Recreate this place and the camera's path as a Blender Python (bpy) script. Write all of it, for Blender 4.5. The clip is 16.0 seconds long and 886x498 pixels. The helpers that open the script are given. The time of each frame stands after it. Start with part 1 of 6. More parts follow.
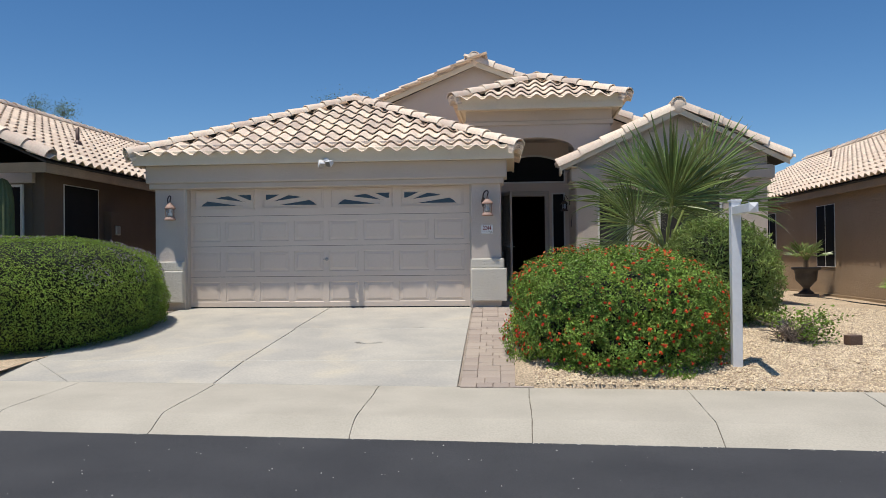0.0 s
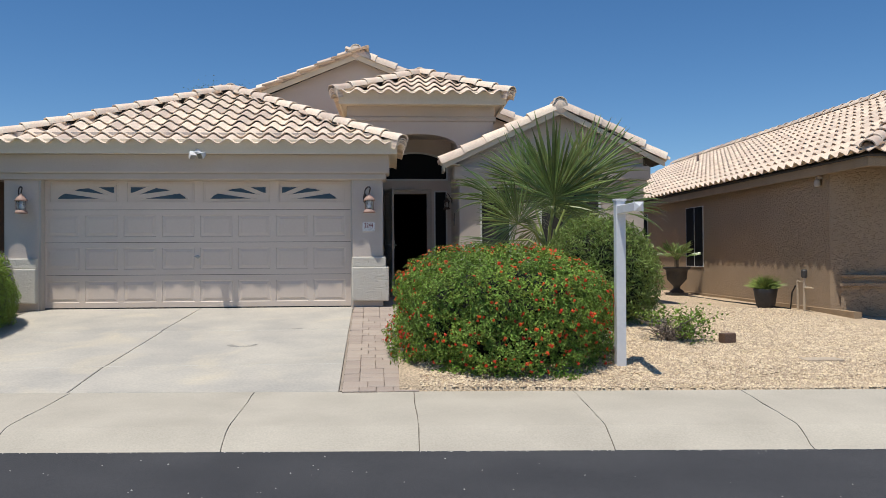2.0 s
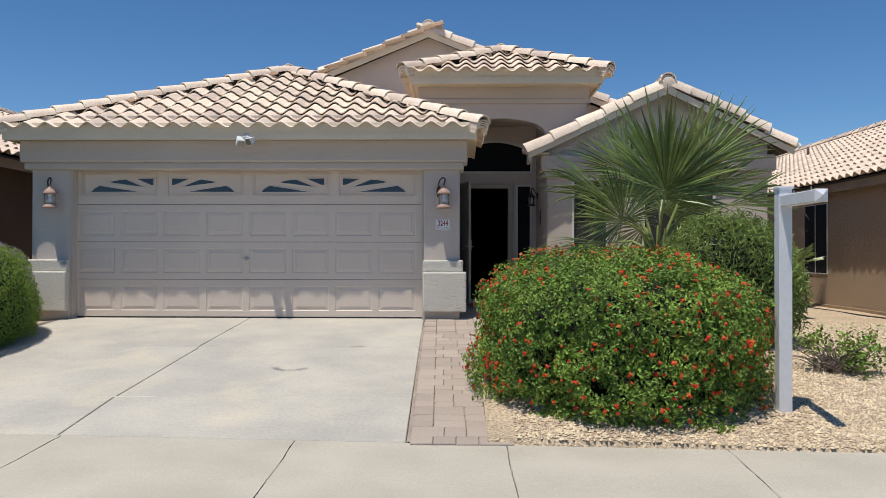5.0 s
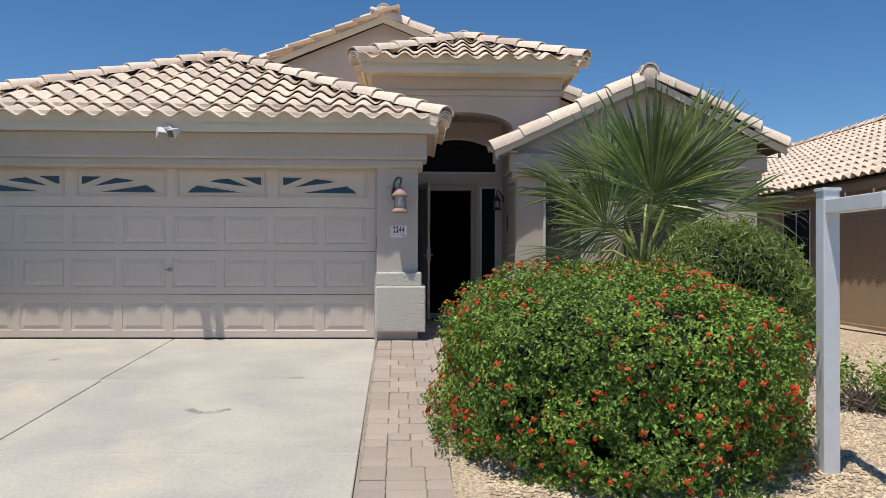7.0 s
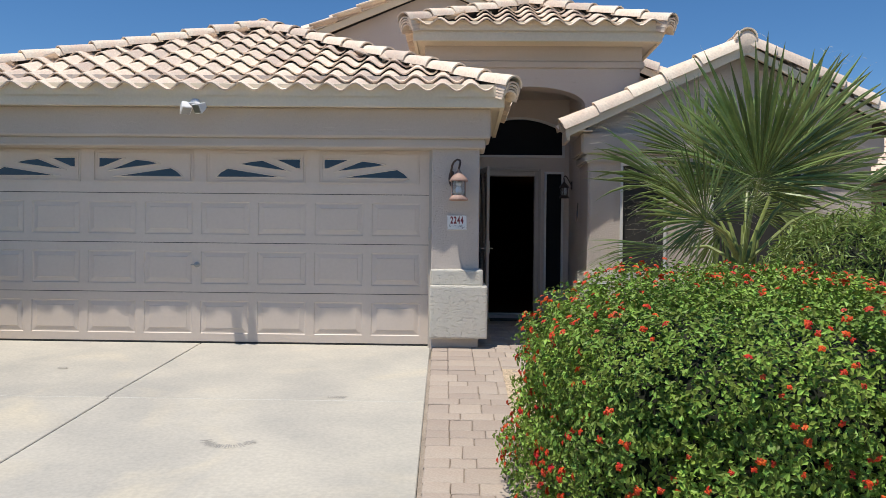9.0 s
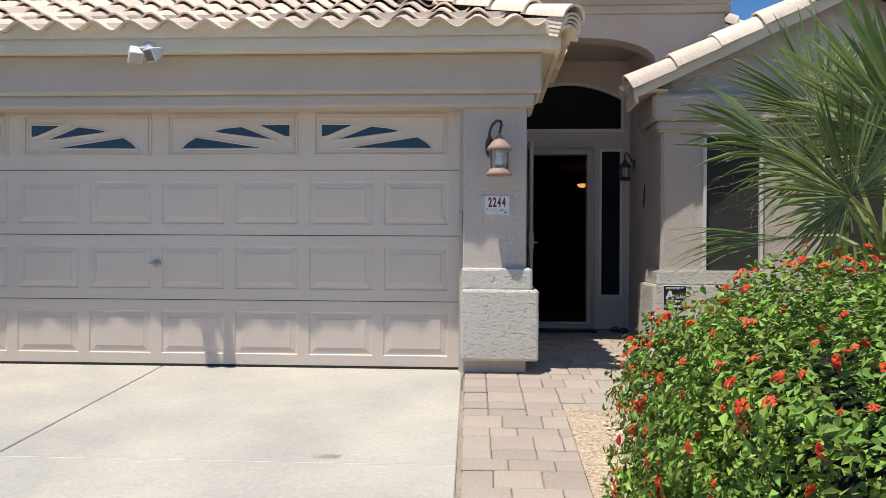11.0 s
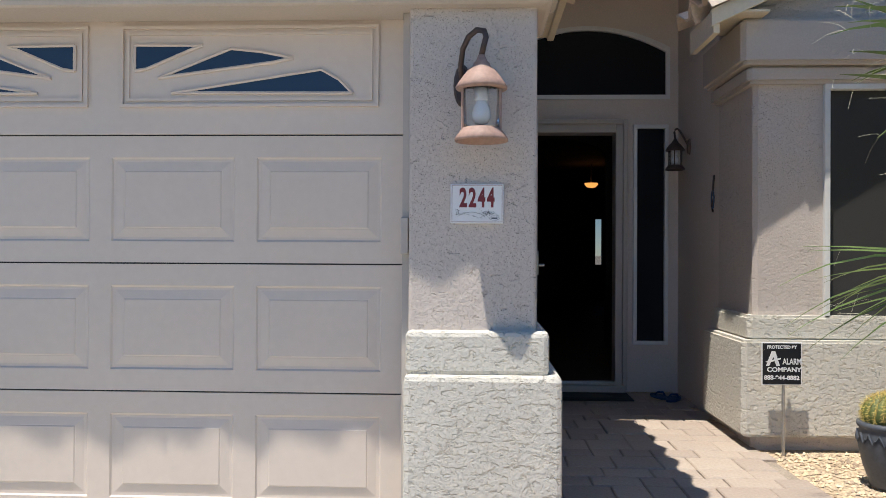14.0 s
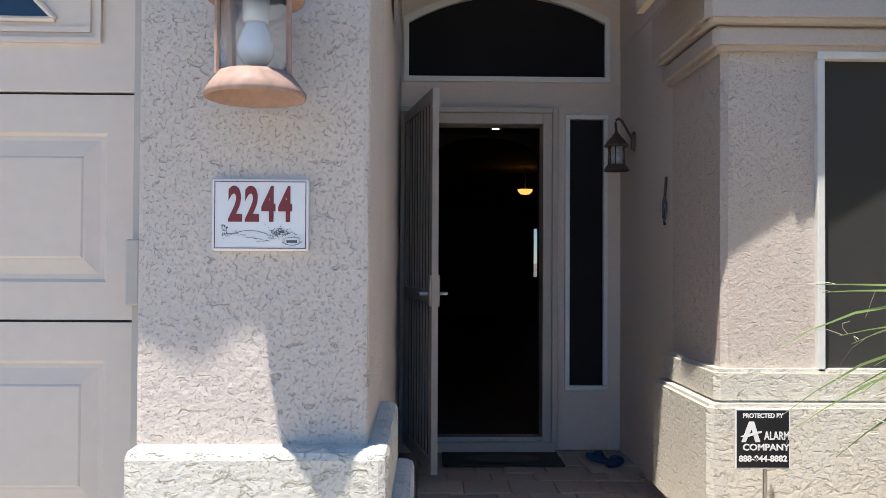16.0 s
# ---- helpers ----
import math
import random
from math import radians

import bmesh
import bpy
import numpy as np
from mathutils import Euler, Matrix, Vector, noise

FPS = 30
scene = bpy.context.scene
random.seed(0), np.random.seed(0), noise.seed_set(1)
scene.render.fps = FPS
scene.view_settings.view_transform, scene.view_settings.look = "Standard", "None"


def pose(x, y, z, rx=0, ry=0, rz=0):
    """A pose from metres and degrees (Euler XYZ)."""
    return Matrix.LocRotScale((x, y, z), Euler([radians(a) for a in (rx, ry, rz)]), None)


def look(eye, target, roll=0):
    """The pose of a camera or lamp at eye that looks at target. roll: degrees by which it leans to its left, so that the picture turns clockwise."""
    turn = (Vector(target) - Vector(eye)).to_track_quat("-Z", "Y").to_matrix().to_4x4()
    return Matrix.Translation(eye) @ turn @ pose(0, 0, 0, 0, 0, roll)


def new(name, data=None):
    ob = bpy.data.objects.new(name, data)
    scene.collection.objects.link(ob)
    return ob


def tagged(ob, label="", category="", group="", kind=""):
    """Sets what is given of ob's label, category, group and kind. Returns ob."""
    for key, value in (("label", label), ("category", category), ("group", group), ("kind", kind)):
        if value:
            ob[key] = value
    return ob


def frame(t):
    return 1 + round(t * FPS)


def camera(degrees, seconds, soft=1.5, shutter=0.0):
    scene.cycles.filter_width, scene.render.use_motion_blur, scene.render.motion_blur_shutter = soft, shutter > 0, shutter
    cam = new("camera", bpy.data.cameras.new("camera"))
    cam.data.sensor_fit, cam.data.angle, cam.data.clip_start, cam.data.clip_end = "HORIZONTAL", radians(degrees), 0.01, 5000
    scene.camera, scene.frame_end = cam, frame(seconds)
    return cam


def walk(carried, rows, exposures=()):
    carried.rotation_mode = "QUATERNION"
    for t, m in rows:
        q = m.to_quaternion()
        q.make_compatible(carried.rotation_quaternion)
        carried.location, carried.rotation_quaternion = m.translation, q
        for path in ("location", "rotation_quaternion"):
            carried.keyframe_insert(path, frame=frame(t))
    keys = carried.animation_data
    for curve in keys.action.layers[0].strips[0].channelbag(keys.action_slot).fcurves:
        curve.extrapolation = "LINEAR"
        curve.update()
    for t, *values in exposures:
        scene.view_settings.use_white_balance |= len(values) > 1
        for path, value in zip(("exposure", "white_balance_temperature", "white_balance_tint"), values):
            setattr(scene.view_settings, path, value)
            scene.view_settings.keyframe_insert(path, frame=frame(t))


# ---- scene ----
cam = camera(56.7, 16.0, 0.75)
PATH = [
    (0, (0.694, -13.44, 0.818), (0.524, -11.447, 0.837), -0.6),
    (0.5, (0.753, -13.428, 0.82), (0.731, -11.429, 0.837), -0.6),
    (1, (0.773, -13.399, 0.81), (0.84, -11.4, 0.827), -0.5),
    (1.5, (0.733, -13.285, 0.794), (0.845, -11.288, 0.81), -0.4),
    (2, (0.628, -13.078, 0.81), (0.754, -11.082, 0.824), -0.3),
    (2.5, (0.597, -12.852, 0.799), (0.714, -10.855, 0.812), -0.2),
    (3, (0.606, -12.564, 0.812), (0.691, -10.566, 0.825), -0.1),
    (3.5, (0.578, -12.23, 0.782), (0.612, -10.23, 0.796), -0.0),
    (4, (0.529, -11.849, 0.798), (0.506, -9.849, 0.815), 0.1),
    (4.2, (0.529, -11.692, 0.808), (0.483, -9.693, 0.824), 0.1),
    (6.3, (0.48, -10.161, 0.923), (0.488, -8.161, 0.948), 0.1),
    (6.5, (0.494, -10.02, 0.94), (0.519, -8.021, 0.966), 0.1),
    (7, (0.486, -9.667, 0.932), (0.55, -7.668, 0.958), 0.2),
    (7.5, (0.456, -9.357, 0.931), (0.522, -7.358, 0.956), 0.3),
    (8, (0.378, -9.054, 1.005), (0.415, -7.054, 1.015), 0.5),
    (8.5, (0.345, -8.741, 1.013), (0.343, -6.741, 1.014), 0.7),
    (9, (0.341, -8.352, 1.006), (0.292, -6.352, 1.002), 0.6),
    (9.5, (0.275, -7.882, 1.005), (0.197, -5.884, 1.0), 0.6),
    (10, (0.248, -7.358, 0.932), (0.147, -5.361, 0.925), 0.6),
    (10.2, (0.224, -7.152, 0.923), (0.122, -5.154, 0.917), 0.5),
    (12.3, (0.284, -4.836, 1.008), (0.15, -2.841, 1.01), 0.2),
    (12.5, (0.296, -4.625, 1.024), (0.165, -2.629, 1.027), 0.3),
    (13, (0.271, -4.11, 1.035), (0.147, -2.114, 1.04), 0.4),
    (13.5, (0.247, -3.615, 1.038), (0.137, -1.618, 1.047), 0.3),
    (14, (0.286, -3.134, 1.068), (0.197, -1.136, 1.082), 0.3),
    (14.5, (0.332, -2.72, 1.125), (0.276, -0.721, 1.142), 0.2),
    (15, (0.461, -2.345, 1.148), (0.443, -0.345, 1.169), 0.3),
    (15.5, (0.554, -2.047, 1.146), (0.568, -0.048, 1.173), 0.3),
    (16, (0.618, -1.758, 1.164), (0.66, 0.241, 1.197), 0.3),
]
walk(cam, [(t, look(eye, target, roll)) for t, eye, target, roll in PATH],
     exposures=[(0, -0.22), (7, -0.2), (9.5, -0.04), (12.5, 0.2), (14.5, 0.48), (16, 0.9)])

# ---------------------------------------------------------------- light
SUN_TRAVEL = Vector((0.46, 0.575, -2.55)).normalized()
world = bpy.data.worlds.new("world")
scene.world = world
world.use_nodes = True
wn = world.node_tree.nodes
sky = wn.new("ShaderNodeTexSky")
sky.sky_type = "NISHITA"
sky.sun_disc = False
sky.sun_elevation = math.asin(-SUN_TRAVEL.z)
sky.sun_rotation = math.atan2(-SUN_TRAVEL.x, -SUN_TRAVEL.y)
sky.altitude = 1500
sky.air_density, sky.dust_density, sky.ozone_density = 0.95, 0.05, 4.0
wn["Background"].inputs["Strength"].default_value = 0.122
tone = wn.new("ShaderNodeHueSaturation")
tone.inputs["Saturation"].default_value = 1.2
world.node_tree.links.new(sky.outputs[0], tone.inputs["Color"])
world.node_tree.links.new(tone.outputs[0], wn["Background"].inputs["Color"])
sun = new("sun", bpy.data.lights.new("sun", "SUN"))
sun.data.energy, sun.data.angle, sun.data.color = 5.0, radians(0.53), (1.0, 0.94, 0.85)
sun.matrix_world = look((0, 0, 30), Vector((0, 0, 30)) + SUN_TRAVEL)


# ---------------------------------------------------------------- materials
def nodes_of(name):
    m = bpy.data.materials.new(name)
    m.use_nodes = True
    n, l = m.node_tree.nodes, m.node_tree.links
    return m, n, l, n["Principled BSDF"]


def mat(name, c1, c2=None, rough=0.8, scale=3.0, fine=60.0, fine_amt=0.25, bump=0.2, bump_scale=80.0, dist=0.004,
        rand=0.0, metal=0.0, island=0.0, spec=0.5, stain=None, stain_scale=0.8, sss=0.0):
    """Two colours mixed by a broad and a fine noise, a bump, and a random shade for each piece."""
    m, n, l, b = nodes_of(name)
    c2 = c2 or tuple(0.8 * x for x in c1)
    tc = n.new("ShaderNodeTexCoord")
    big = n.new("ShaderNodeTexNoise")
    big.inputs["Scale"].default_value, big.inputs["Detail"].default_value = scale, 6
    small = n.new("ShaderNodeTexNoise")
    small.inputs["Scale"].default_value, small.inputs["Detail"].default_value = fine, 4
    for t in (big, small):
        l.new(tc.outputs["Object"], t.inputs["Vector"])
    ramp = n.new("ShaderNodeMapRange")
    ramp.inputs[1].default_value, ramp.inputs[2].default_value = 0.32, 0.68
    l.new(big.outputs[0], ramp.inputs[0])
    mix = n.new("ShaderNodeMix")
    mix.data_type = "RGBA"
    mix.inputs[6].default_value, mix.inputs[7].default_value = (*c1, 1), (*c2, 1)
    l.new(ramp.outputs[0], mix.inputs[0])
    colour = mix.outputs[2]
    if stain:
        st = n.new("ShaderNodeTexNoise")
        st.inputs["Scale"].default_value, st.inputs["Detail"].default_value, st.inputs["Distortion"].default_value = stain_scale, 5, 1.2
        l.new(tc.outputs["Object"], st.inputs["Vector"])
        sr = n.new("ShaderNodeMapRange")
        sr.inputs[1].default_value, sr.inputs[2].default_value, sr.inputs[4].default_value = 0.55, 0.75, 0.8
        l.new(st.outputs[0], sr.inputs[0])
        sm = n.new("ShaderNodeMix")
        sm.data_type = "RGBA"
        sm.inputs[7].default_value = (*stain, 1)
        l.new(sr.outputs[0], sm.inputs[0])
        l.new(colour, sm.inputs[6])
        colour = sm.outputs[2]
    hsv = n.new("ShaderNodeHueSaturation")
    l.new(colour, hsv.inputs["Color"])
    val = n.new("ShaderNodeMapRange")
    val.inputs[1].default_value, val.inputs[2].default_value = 0.25, 0.75
    val.inputs[3].default_value, val.inputs[4].default_value = 1 - fine_amt, 1 + fine_amt
    l.new(small.outputs[0], val.inputs[0])
    out = val.outputs[0]
    for amount, source in ((rand, "obj"), (island, "isl")):
        if amount:
            inf = n.new("ShaderNodeObjectInfo" if source == "obj" else "ShaderNodeNewGeometry")
            r = n.new("ShaderNodeMapRange")
            r.inputs[3].default_value, r.inputs[4].default_value = 1 - amount, 1 + amount
            l.new(inf.outputs["Random" if source == "obj" else "Random Per Island"], r.inputs[0])
            mul = n.new("ShaderNodeMath")
            mul.operation = "MULTIPLY"
            l.new(out, mul.inputs[0])
            l.new(r.outputs[0], mul.inputs[1])
            out = mul.outputs[0]
            hue = n.new("ShaderNodeMath")
            hue.operation = "MULTIPLY_ADD"
            hue.inputs[1].default_value, hue.inputs[2].default_value = amount * 0.07, 0.5 - amount * 0.035
            l.new(inf.outputs["Random" if source == "obj" else "Random Per Island"], hue.inputs[0])
            l.new(hue.outputs[0], hsv.inputs["Hue"])
    l.new(out, hsv.inputs["Value"])
    l.new(hsv.outputs[0], b.inputs["Base Color"])
    b.inputs["Roughness"].default_value, b.inputs["Metallic"].default_value = rough, metal
    b.inputs["Specular IOR Level"].default_value = spec
    if sss:
        tr = n.new("ShaderNodeBsdfTranslucent")
        l.new(hsv.outputs[0], tr.inputs["Color"])
        ms = n.new("ShaderNodeMixShader")
        ms.inputs[0].default_value = sss
        l.new(b.outputs[0], ms.inputs[1])
        l.new(tr.outputs[0], ms.inputs[2])
        l.new(ms.outputs[0], n["Material Output"].inputs["Surface"])
    if bump:
        bt = n.new("ShaderNodeTexNoise")
        bt.inputs["Scale"].default_value, bt.inputs["Detail"].default_value = bump_scale, 5
        l.new(tc.outputs["Object"], bt.inputs["Vector"])
        bp = n.new("ShaderNodeBump")
        bp.inputs["Strength"].default_value, bp.inputs["Distance"].default_value = bump, dist
        l.new(bt.outputs[0], bp.inputs["Height"])
        l.new(bp.outputs[0], b.inputs["Normal"])
    return m


def stucco(name, c1, c2, size=14.0, strength=0.8, dist=0.012, cut=0.42, edge=0.035):
    """Lace stucco: smooth troweled islands with rough, pitted gaps between them."""
    m = mat(name, c1, c2, rough=0.92, scale=1.3, fine=90, fine_amt=0.05, bump=0, spec=0.2)
    n, l = m.node_tree.nodes, m.node_tree.links
    b = n["Principled BSDF"]
    tc = n.new("ShaderNodeTexCoord")
    mp = n.new("ShaderNodeMapping")
    mp.inputs["Scale"].default_value = (0.62, 0.62, 1.1)
    l.new(tc.outputs["Object"], mp.inputs["Vector"])
    a = n.new("ShaderNodeTexNoise")
    a.inputs["Scale"].default_value, a.inputs["Detail"].default_value, a.inputs["Distortion"].default_value = size, 6, 0.3
    a.inputs["Roughness"].default_value = 0.55
    l.new(mp.outputs[0], a.inputs["Vector"])
    r = n.new("ShaderNodeMapRange")
    r.interpolation_type = "SMOOTHSTEP"
    r.inputs[1].default_value, r.inputs[2].default_value = cut - edge, cut + edge
    l.new(a.outputs[0], r.inputs[0])
    pit = n.new("ShaderNodeTexNoise")
    pit.inputs["Scale"].default_value, pit.inputs["Detail"].default_value = 130, 3
    l.new(tc.outputs["Object"], pit.inputs["Vector"])
    pr = n.new("ShaderNodeMapRange")
    pr.inputs[1].default_value, pr.inputs[2].default_value, pr.inputs[4].default_value = 0.30, 0.42, 0.45
    l.new(pit.outputs[0], pr.inputs[0])
    g = n.new("ShaderNodeTexNoise")
    g.inputs["Scale"].default_value, g.inputs["Detail"].default_value = 60, 6
    l.new(tc.outputs["Object"], g.inputs["Vector"])
    ad = n.new("ShaderNodeMath")
    ad.operation = "MULTIPLY_ADD"
    ad.inputs[1].default_value = 0.65
    l.new(g.outputs[0], ad.inputs[0])
    l.new(r.outputs[0], ad.inputs[2])
    ad2 = n.new("ShaderNodeMath")
    ad2.operation = "ADD"
    l.new(ad.outputs[0], ad2.inputs[0])
    l.new(pr.outputs[0], ad2.inputs[1])
    bp = n.new("ShaderNodeBump")
    bp.inputs["Strength"].default_value, bp.inputs["Distance"].default_value = strength, dist
    l.new(ad2.outputs[0], bp.inputs["Height"])
    l.new(bp.outputs[0], b.inputs["Normal"])
    return m


def glass_dark(name, c=(0.012, 0.014, 0.017), rough=0.04):
    m, n, l, b = nodes_of(name)
    b.inputs["Base Color"].default_value = (*c, 1)
    b.inputs["Roughness"].default_value, b.inputs["Specular IOR Level"].default_value = rough, 0.5
    return m


def glow(name, c, strength):
    m, n, l, b = nodes_of(name)
    b.inputs["Base Color"].default_value = (*c, 1)
    b.inputs["Emission Color"].default_value, b.inputs["Emission Strength"].default_value = (*c, 1), strength
    return m


M_STUCCO = stucco("stucco_body", (0.60, 0.53, 0.475), (0.56, 0.49, 0.435), size=40, strength=0.75, dist=0.009, cut=0.355, edge=0.03)
# Porch stucco: smoother, and paler than the body to paint in bounced light.
M_PORCH_LIFT = stucco("stucco_porch", (0.66, 0.585, 0.525), (0.63, 0.555, 0.495), size=26, strength=0.35, dist=0.005, cut=0.36, edge=0.05)
M_BASE = stucco("stucco_base", (0.66, 0.625, 0.55), (0.61, 0.575, 0.50), size=36, strength=0.8, dist=0.009, cut=0.42, edge=0.055)
M_TRIM = stucco("stucco_trim", (0.54, 0.48, 0.425), (0.50, 0.44, 0.385), size=6, strength=0.3, dist=0.006)
M_FASCIA = mat("fascia_paint", (0.74, 0.65, 0.50), (0.70, 0.61, 0.46), 0.6, 2.0, 40, 0.05, 0.15, 30)
M_DOOR = mat("garage_door_paint", (0.67, 0.57, 0.485), (0.645, 0.547, 0.463), 0.5, 1.5, 30, 0.025, 0.08, 220, 0.001)
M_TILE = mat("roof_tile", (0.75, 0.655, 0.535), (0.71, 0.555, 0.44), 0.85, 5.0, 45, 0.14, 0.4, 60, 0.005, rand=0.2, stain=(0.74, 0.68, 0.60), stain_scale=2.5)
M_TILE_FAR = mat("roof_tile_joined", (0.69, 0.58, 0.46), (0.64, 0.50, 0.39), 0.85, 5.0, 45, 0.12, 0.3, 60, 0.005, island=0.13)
M_DECK = mat("roof_underlay", (0.05, 0.045, 0.04), None, 0.9)
M_CONC = mat("driveway_concrete", (0.50, 0.465, 0.395), (0.385, 0.365, 0.325), 0.85, 1.3, 38, 0.10, 0.3, 150, 0.003, rand=0.03, stain=(0.56, 0.50, 0.385), stain_scale=0.8)
M_WALK = mat("sidewalk_concrete", (0.49, 0.45, 0.37), (0.42, 0.385, 0.315), 0.88, 1.6, 70, 0.1, 0.35, 160, 0.003, rand=0.03)
M_ASPH = mat("asphalt", (0.035, 0.036, 0.04), (0.05, 0.051, 0.055), 0.9, 1.2, 120, 0.3, 0.6, 140, 0.006)
M_PAVER = mat("paver", (0.38, 0.305, 0.25), (0.40, 0.335, 0.28), 0.9, 3.0, 60, 0.12, 0.5, 90, 0.004, rand=0.10)
M_JOINT = mat("joint_dirt", (0.11, 0.098, 0.08), (0.20, 0.175, 0.145), 0.95, 6, 80, 0.3, 0.3)
M_FILL = mat("joint_sealant", (0.62, 0.60, 0.55), None, 0.8, 6, 60, 0.1, 0.1)
M_SAND = mat("joint_sand", (0.26, 0.215, 0.17), (0.36, 0.30, 0.24), 0.95, 4, 90, 0.25, 0.5, 120)
M_DIRT = mat("gravel_bed", (0.60, 0.475, 0.33), (0.50, 0.385, 0.26), 0.95, 2.2, 48, 0.55, 1.0, 48, 0.03)
M_GRAVEL = mat("gravel_stone", (0.64, 0.52, 0.37), (0.53, 0.415, 0.28), 0.9, 6, 60, 0.12, 0.3, 90, island=0.36)
M_LAND = mat("desert_ground", (0.40, 0.33, 0.25), (0.34, 0.28, 0.2), 0.95, 0.05, 20, 0.2, 0.4, 20)
M_NBR = stucco("neighbour_stucco", (0.41, 0.31, 0.215), (0.38, 0.285, 0.195), size=26, strength=0.8, dist=0.014)
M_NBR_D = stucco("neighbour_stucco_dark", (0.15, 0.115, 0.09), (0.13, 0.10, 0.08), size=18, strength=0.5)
M_NBR_F = mat("neighbour_fascia", (0.36, 0.26, 0.16), None, 0.7)
M_WHITE = mat("white_frame", (0.72, 0.72, 0.70), (0.66, 0.66, 0.64), 0.5, 3, 40, 0.04, 0.05)
M_VINYL = mat("white_post_paint", (0.74, 0.75, 0.77), (0.68, 0.69, 0.71), 0.45, 2, 30, 0.04, 0.05)
M_SCREEN = mat("sun_screen", (0.052, 0.051, 0.048), (0.045, 0.044, 0.042), 0.45, 2, 400, 0.2, 0.05, 500, 0.001, spec=0.2)
M_SHADE = mat("dark_sun_screen", (0.022, 0.022, 0.024), (0.018, 0.018, 0.02), 0.85, 2, 400, 0.2, 0.05, 500, 0.001, spec=0.06)
M_GLASS_B = glass_dark("door_window_glass", (0.02, 0.035, 0.06), 0.05)
M_FRAME = mat("door_frame_paint", (0.50, 0.45, 0.40), (0.46, 0.41, 0.36), 0.55, 2, 30, 0.04, 0.05)
# Grey pane added to dim the bright sky through the rear slit.
M_DIM_PANE, _n, _l, _b = nodes_of("tinted_pane")
_b.inputs["Base Color"].default_value, _b.inputs["Roughness"].default_value = (0.26, 0.28, 0.31, 1), 0.02
_b.inputs["Transmission Weight"].default_value, _b.inputs["IOR"].default_value = 1.0, 1.05
# Hallway colours are set near black: the unlit room's gloom is painted in.
M_INT_DIM = mat("interior_wall", (0.12, 0.10, 0.09), None, 0.9, 1, 20, 0.03, 0)
M_INTF_DIM = mat("interior_floor", (0.06, 0.055, 0.05), None, 0.5, 2, 20, 0.1, 0)


# ---------------------------------------------------------------- building helpers
ORIGIN = {}


def thing(name, loc, label, category, group="", kind=""):
    ob = new(name)
    ob.location = loc
    ORIGIN[ob.name] = Vector(loc)
    return tagged(ob, label, category, group, kind)


def part(name, bm, material, parent=None, label="", smooth=False, kind=""):
    """Links a bmesh, given in world metres, as one mesh under a thing or a part."""
    base = ORIGIN[parent.name] if parent else Vector((0, 0, 0))
    bmesh.ops.translate(bm, verts=bm.verts, vec=-base)
    me = bpy.data.meshes.new(name)
    bm.to_mesh(me)
    bm.free()
    me.materials.append(material)
    if smooth:
        me.shade_smooth()
    ob = new(name, me)
    if parent:
        ob.parent = parent
    ORIGIN[ob.name] = base
    return tagged(ob, label, kind=kind)


def piece(name, me, parent, m):
    """One more object on a shared mesh, at the world pose m."""
    ob = new(name, me)
    ob.parent = parent
    ob.matrix_local = Matrix.Translation(-ORIGIN[parent.name]) @ m
    return ob


def raw(name, verts, faces, material, parent=None, label="", smooth=False, kind=""):
    base = ORIGIN[parent.name] if parent else Vector((0, 0, 0))
    me = bpy.data.meshes.new(name)
    v = np.asarray(verts, dtype=float) - np.array(base)
    me.from_pydata(v.tolist(), [], [list(f) for f in faces])
    me.materials.append(material)
    if smooth:
        me.shade_smooth()
    ob = new(name, me)
    if parent:
        ob.parent = parent
    ORIGIN[ob.name] = base
    return tagged(ob, label, kind=kind)


def bx(bm, x0, x1, y0, y1, z0, z1, bevel=0.0):
    r = bmesh.ops.create_cube(bm, size=1)
    for v in r["verts"]:
        v.co = Vector(((x0 + x1) / 2 + v.co.x * (x1 - x0), (y0 + y1) / 2 + v.co.y * (y1 - y0), (z0 + z1) / 2 + v.co.z * (z1 - z0)))
    if bevel:
        es = list({e for v in r["verts"] for e in v.link_edges})
        bmesh.ops.bevel(bm, geom=es, offset=bevel, segments=2, affect="EDGES", profile=0.5)
    return bm


def box(x0, x1, y0, y1, z0, z1, bevel=0.0):
    return bx(bmesh.new(), x0, x1, y0, y1, z0, z1, bevel)


def prism(bm, pts, d0, d1, axis="y"):
    """A flat outline pushed along an axis from d0 to d1. Outline in (x, z) for y, (x, y) for z, (y, z) for x."""
    def at(p, d):
        return {"y": (p[0], d, p[1]), "z": (p[0], p[1], d), "x": (d, p[0], p[1])}[axis]
    a = [bm.verts.new(at(p, d0)) for p in pts]
    b = [bm.verts.new(at(p, d1)) for p in pts]
    bm.faces.new(a)
    bm.faces.new(b[::-1])
    k = len(pts)
    for i in range(k):
        bm.faces.new((a[i], b[i], b[(i + 1) % k], a[(i + 1) % k]))
    bmesh.ops.recalc_face_normals(bm, faces=bm.faces)
    return bm


def lathe(bm, profile, centre, seg=20, sx=1.0, sy=1.0):
    """A profile of (radius, height) turned round an upright axis."""
    rings = []
    for r, z in profile:
        rings.append([bm.verts.new((centre[0] + sx * r * math.cos(2 * math.pi * k / seg), centre[1] + sy * r * math.sin(2 * math.pi * k / seg), centre[2] + z)) for k in range(seg)])
    for a, b in zip(rings, rings[1:]):
        for k in range(seg):
            bm.faces.new((a[k], a[(k + 1) % seg], b[(k + 1) % seg], b[k]))
    for ring, flip in ((rings[0], True), (rings[-1], False)):
        bm.faces.new(ring[::-1] if flip else ring)
    return bm


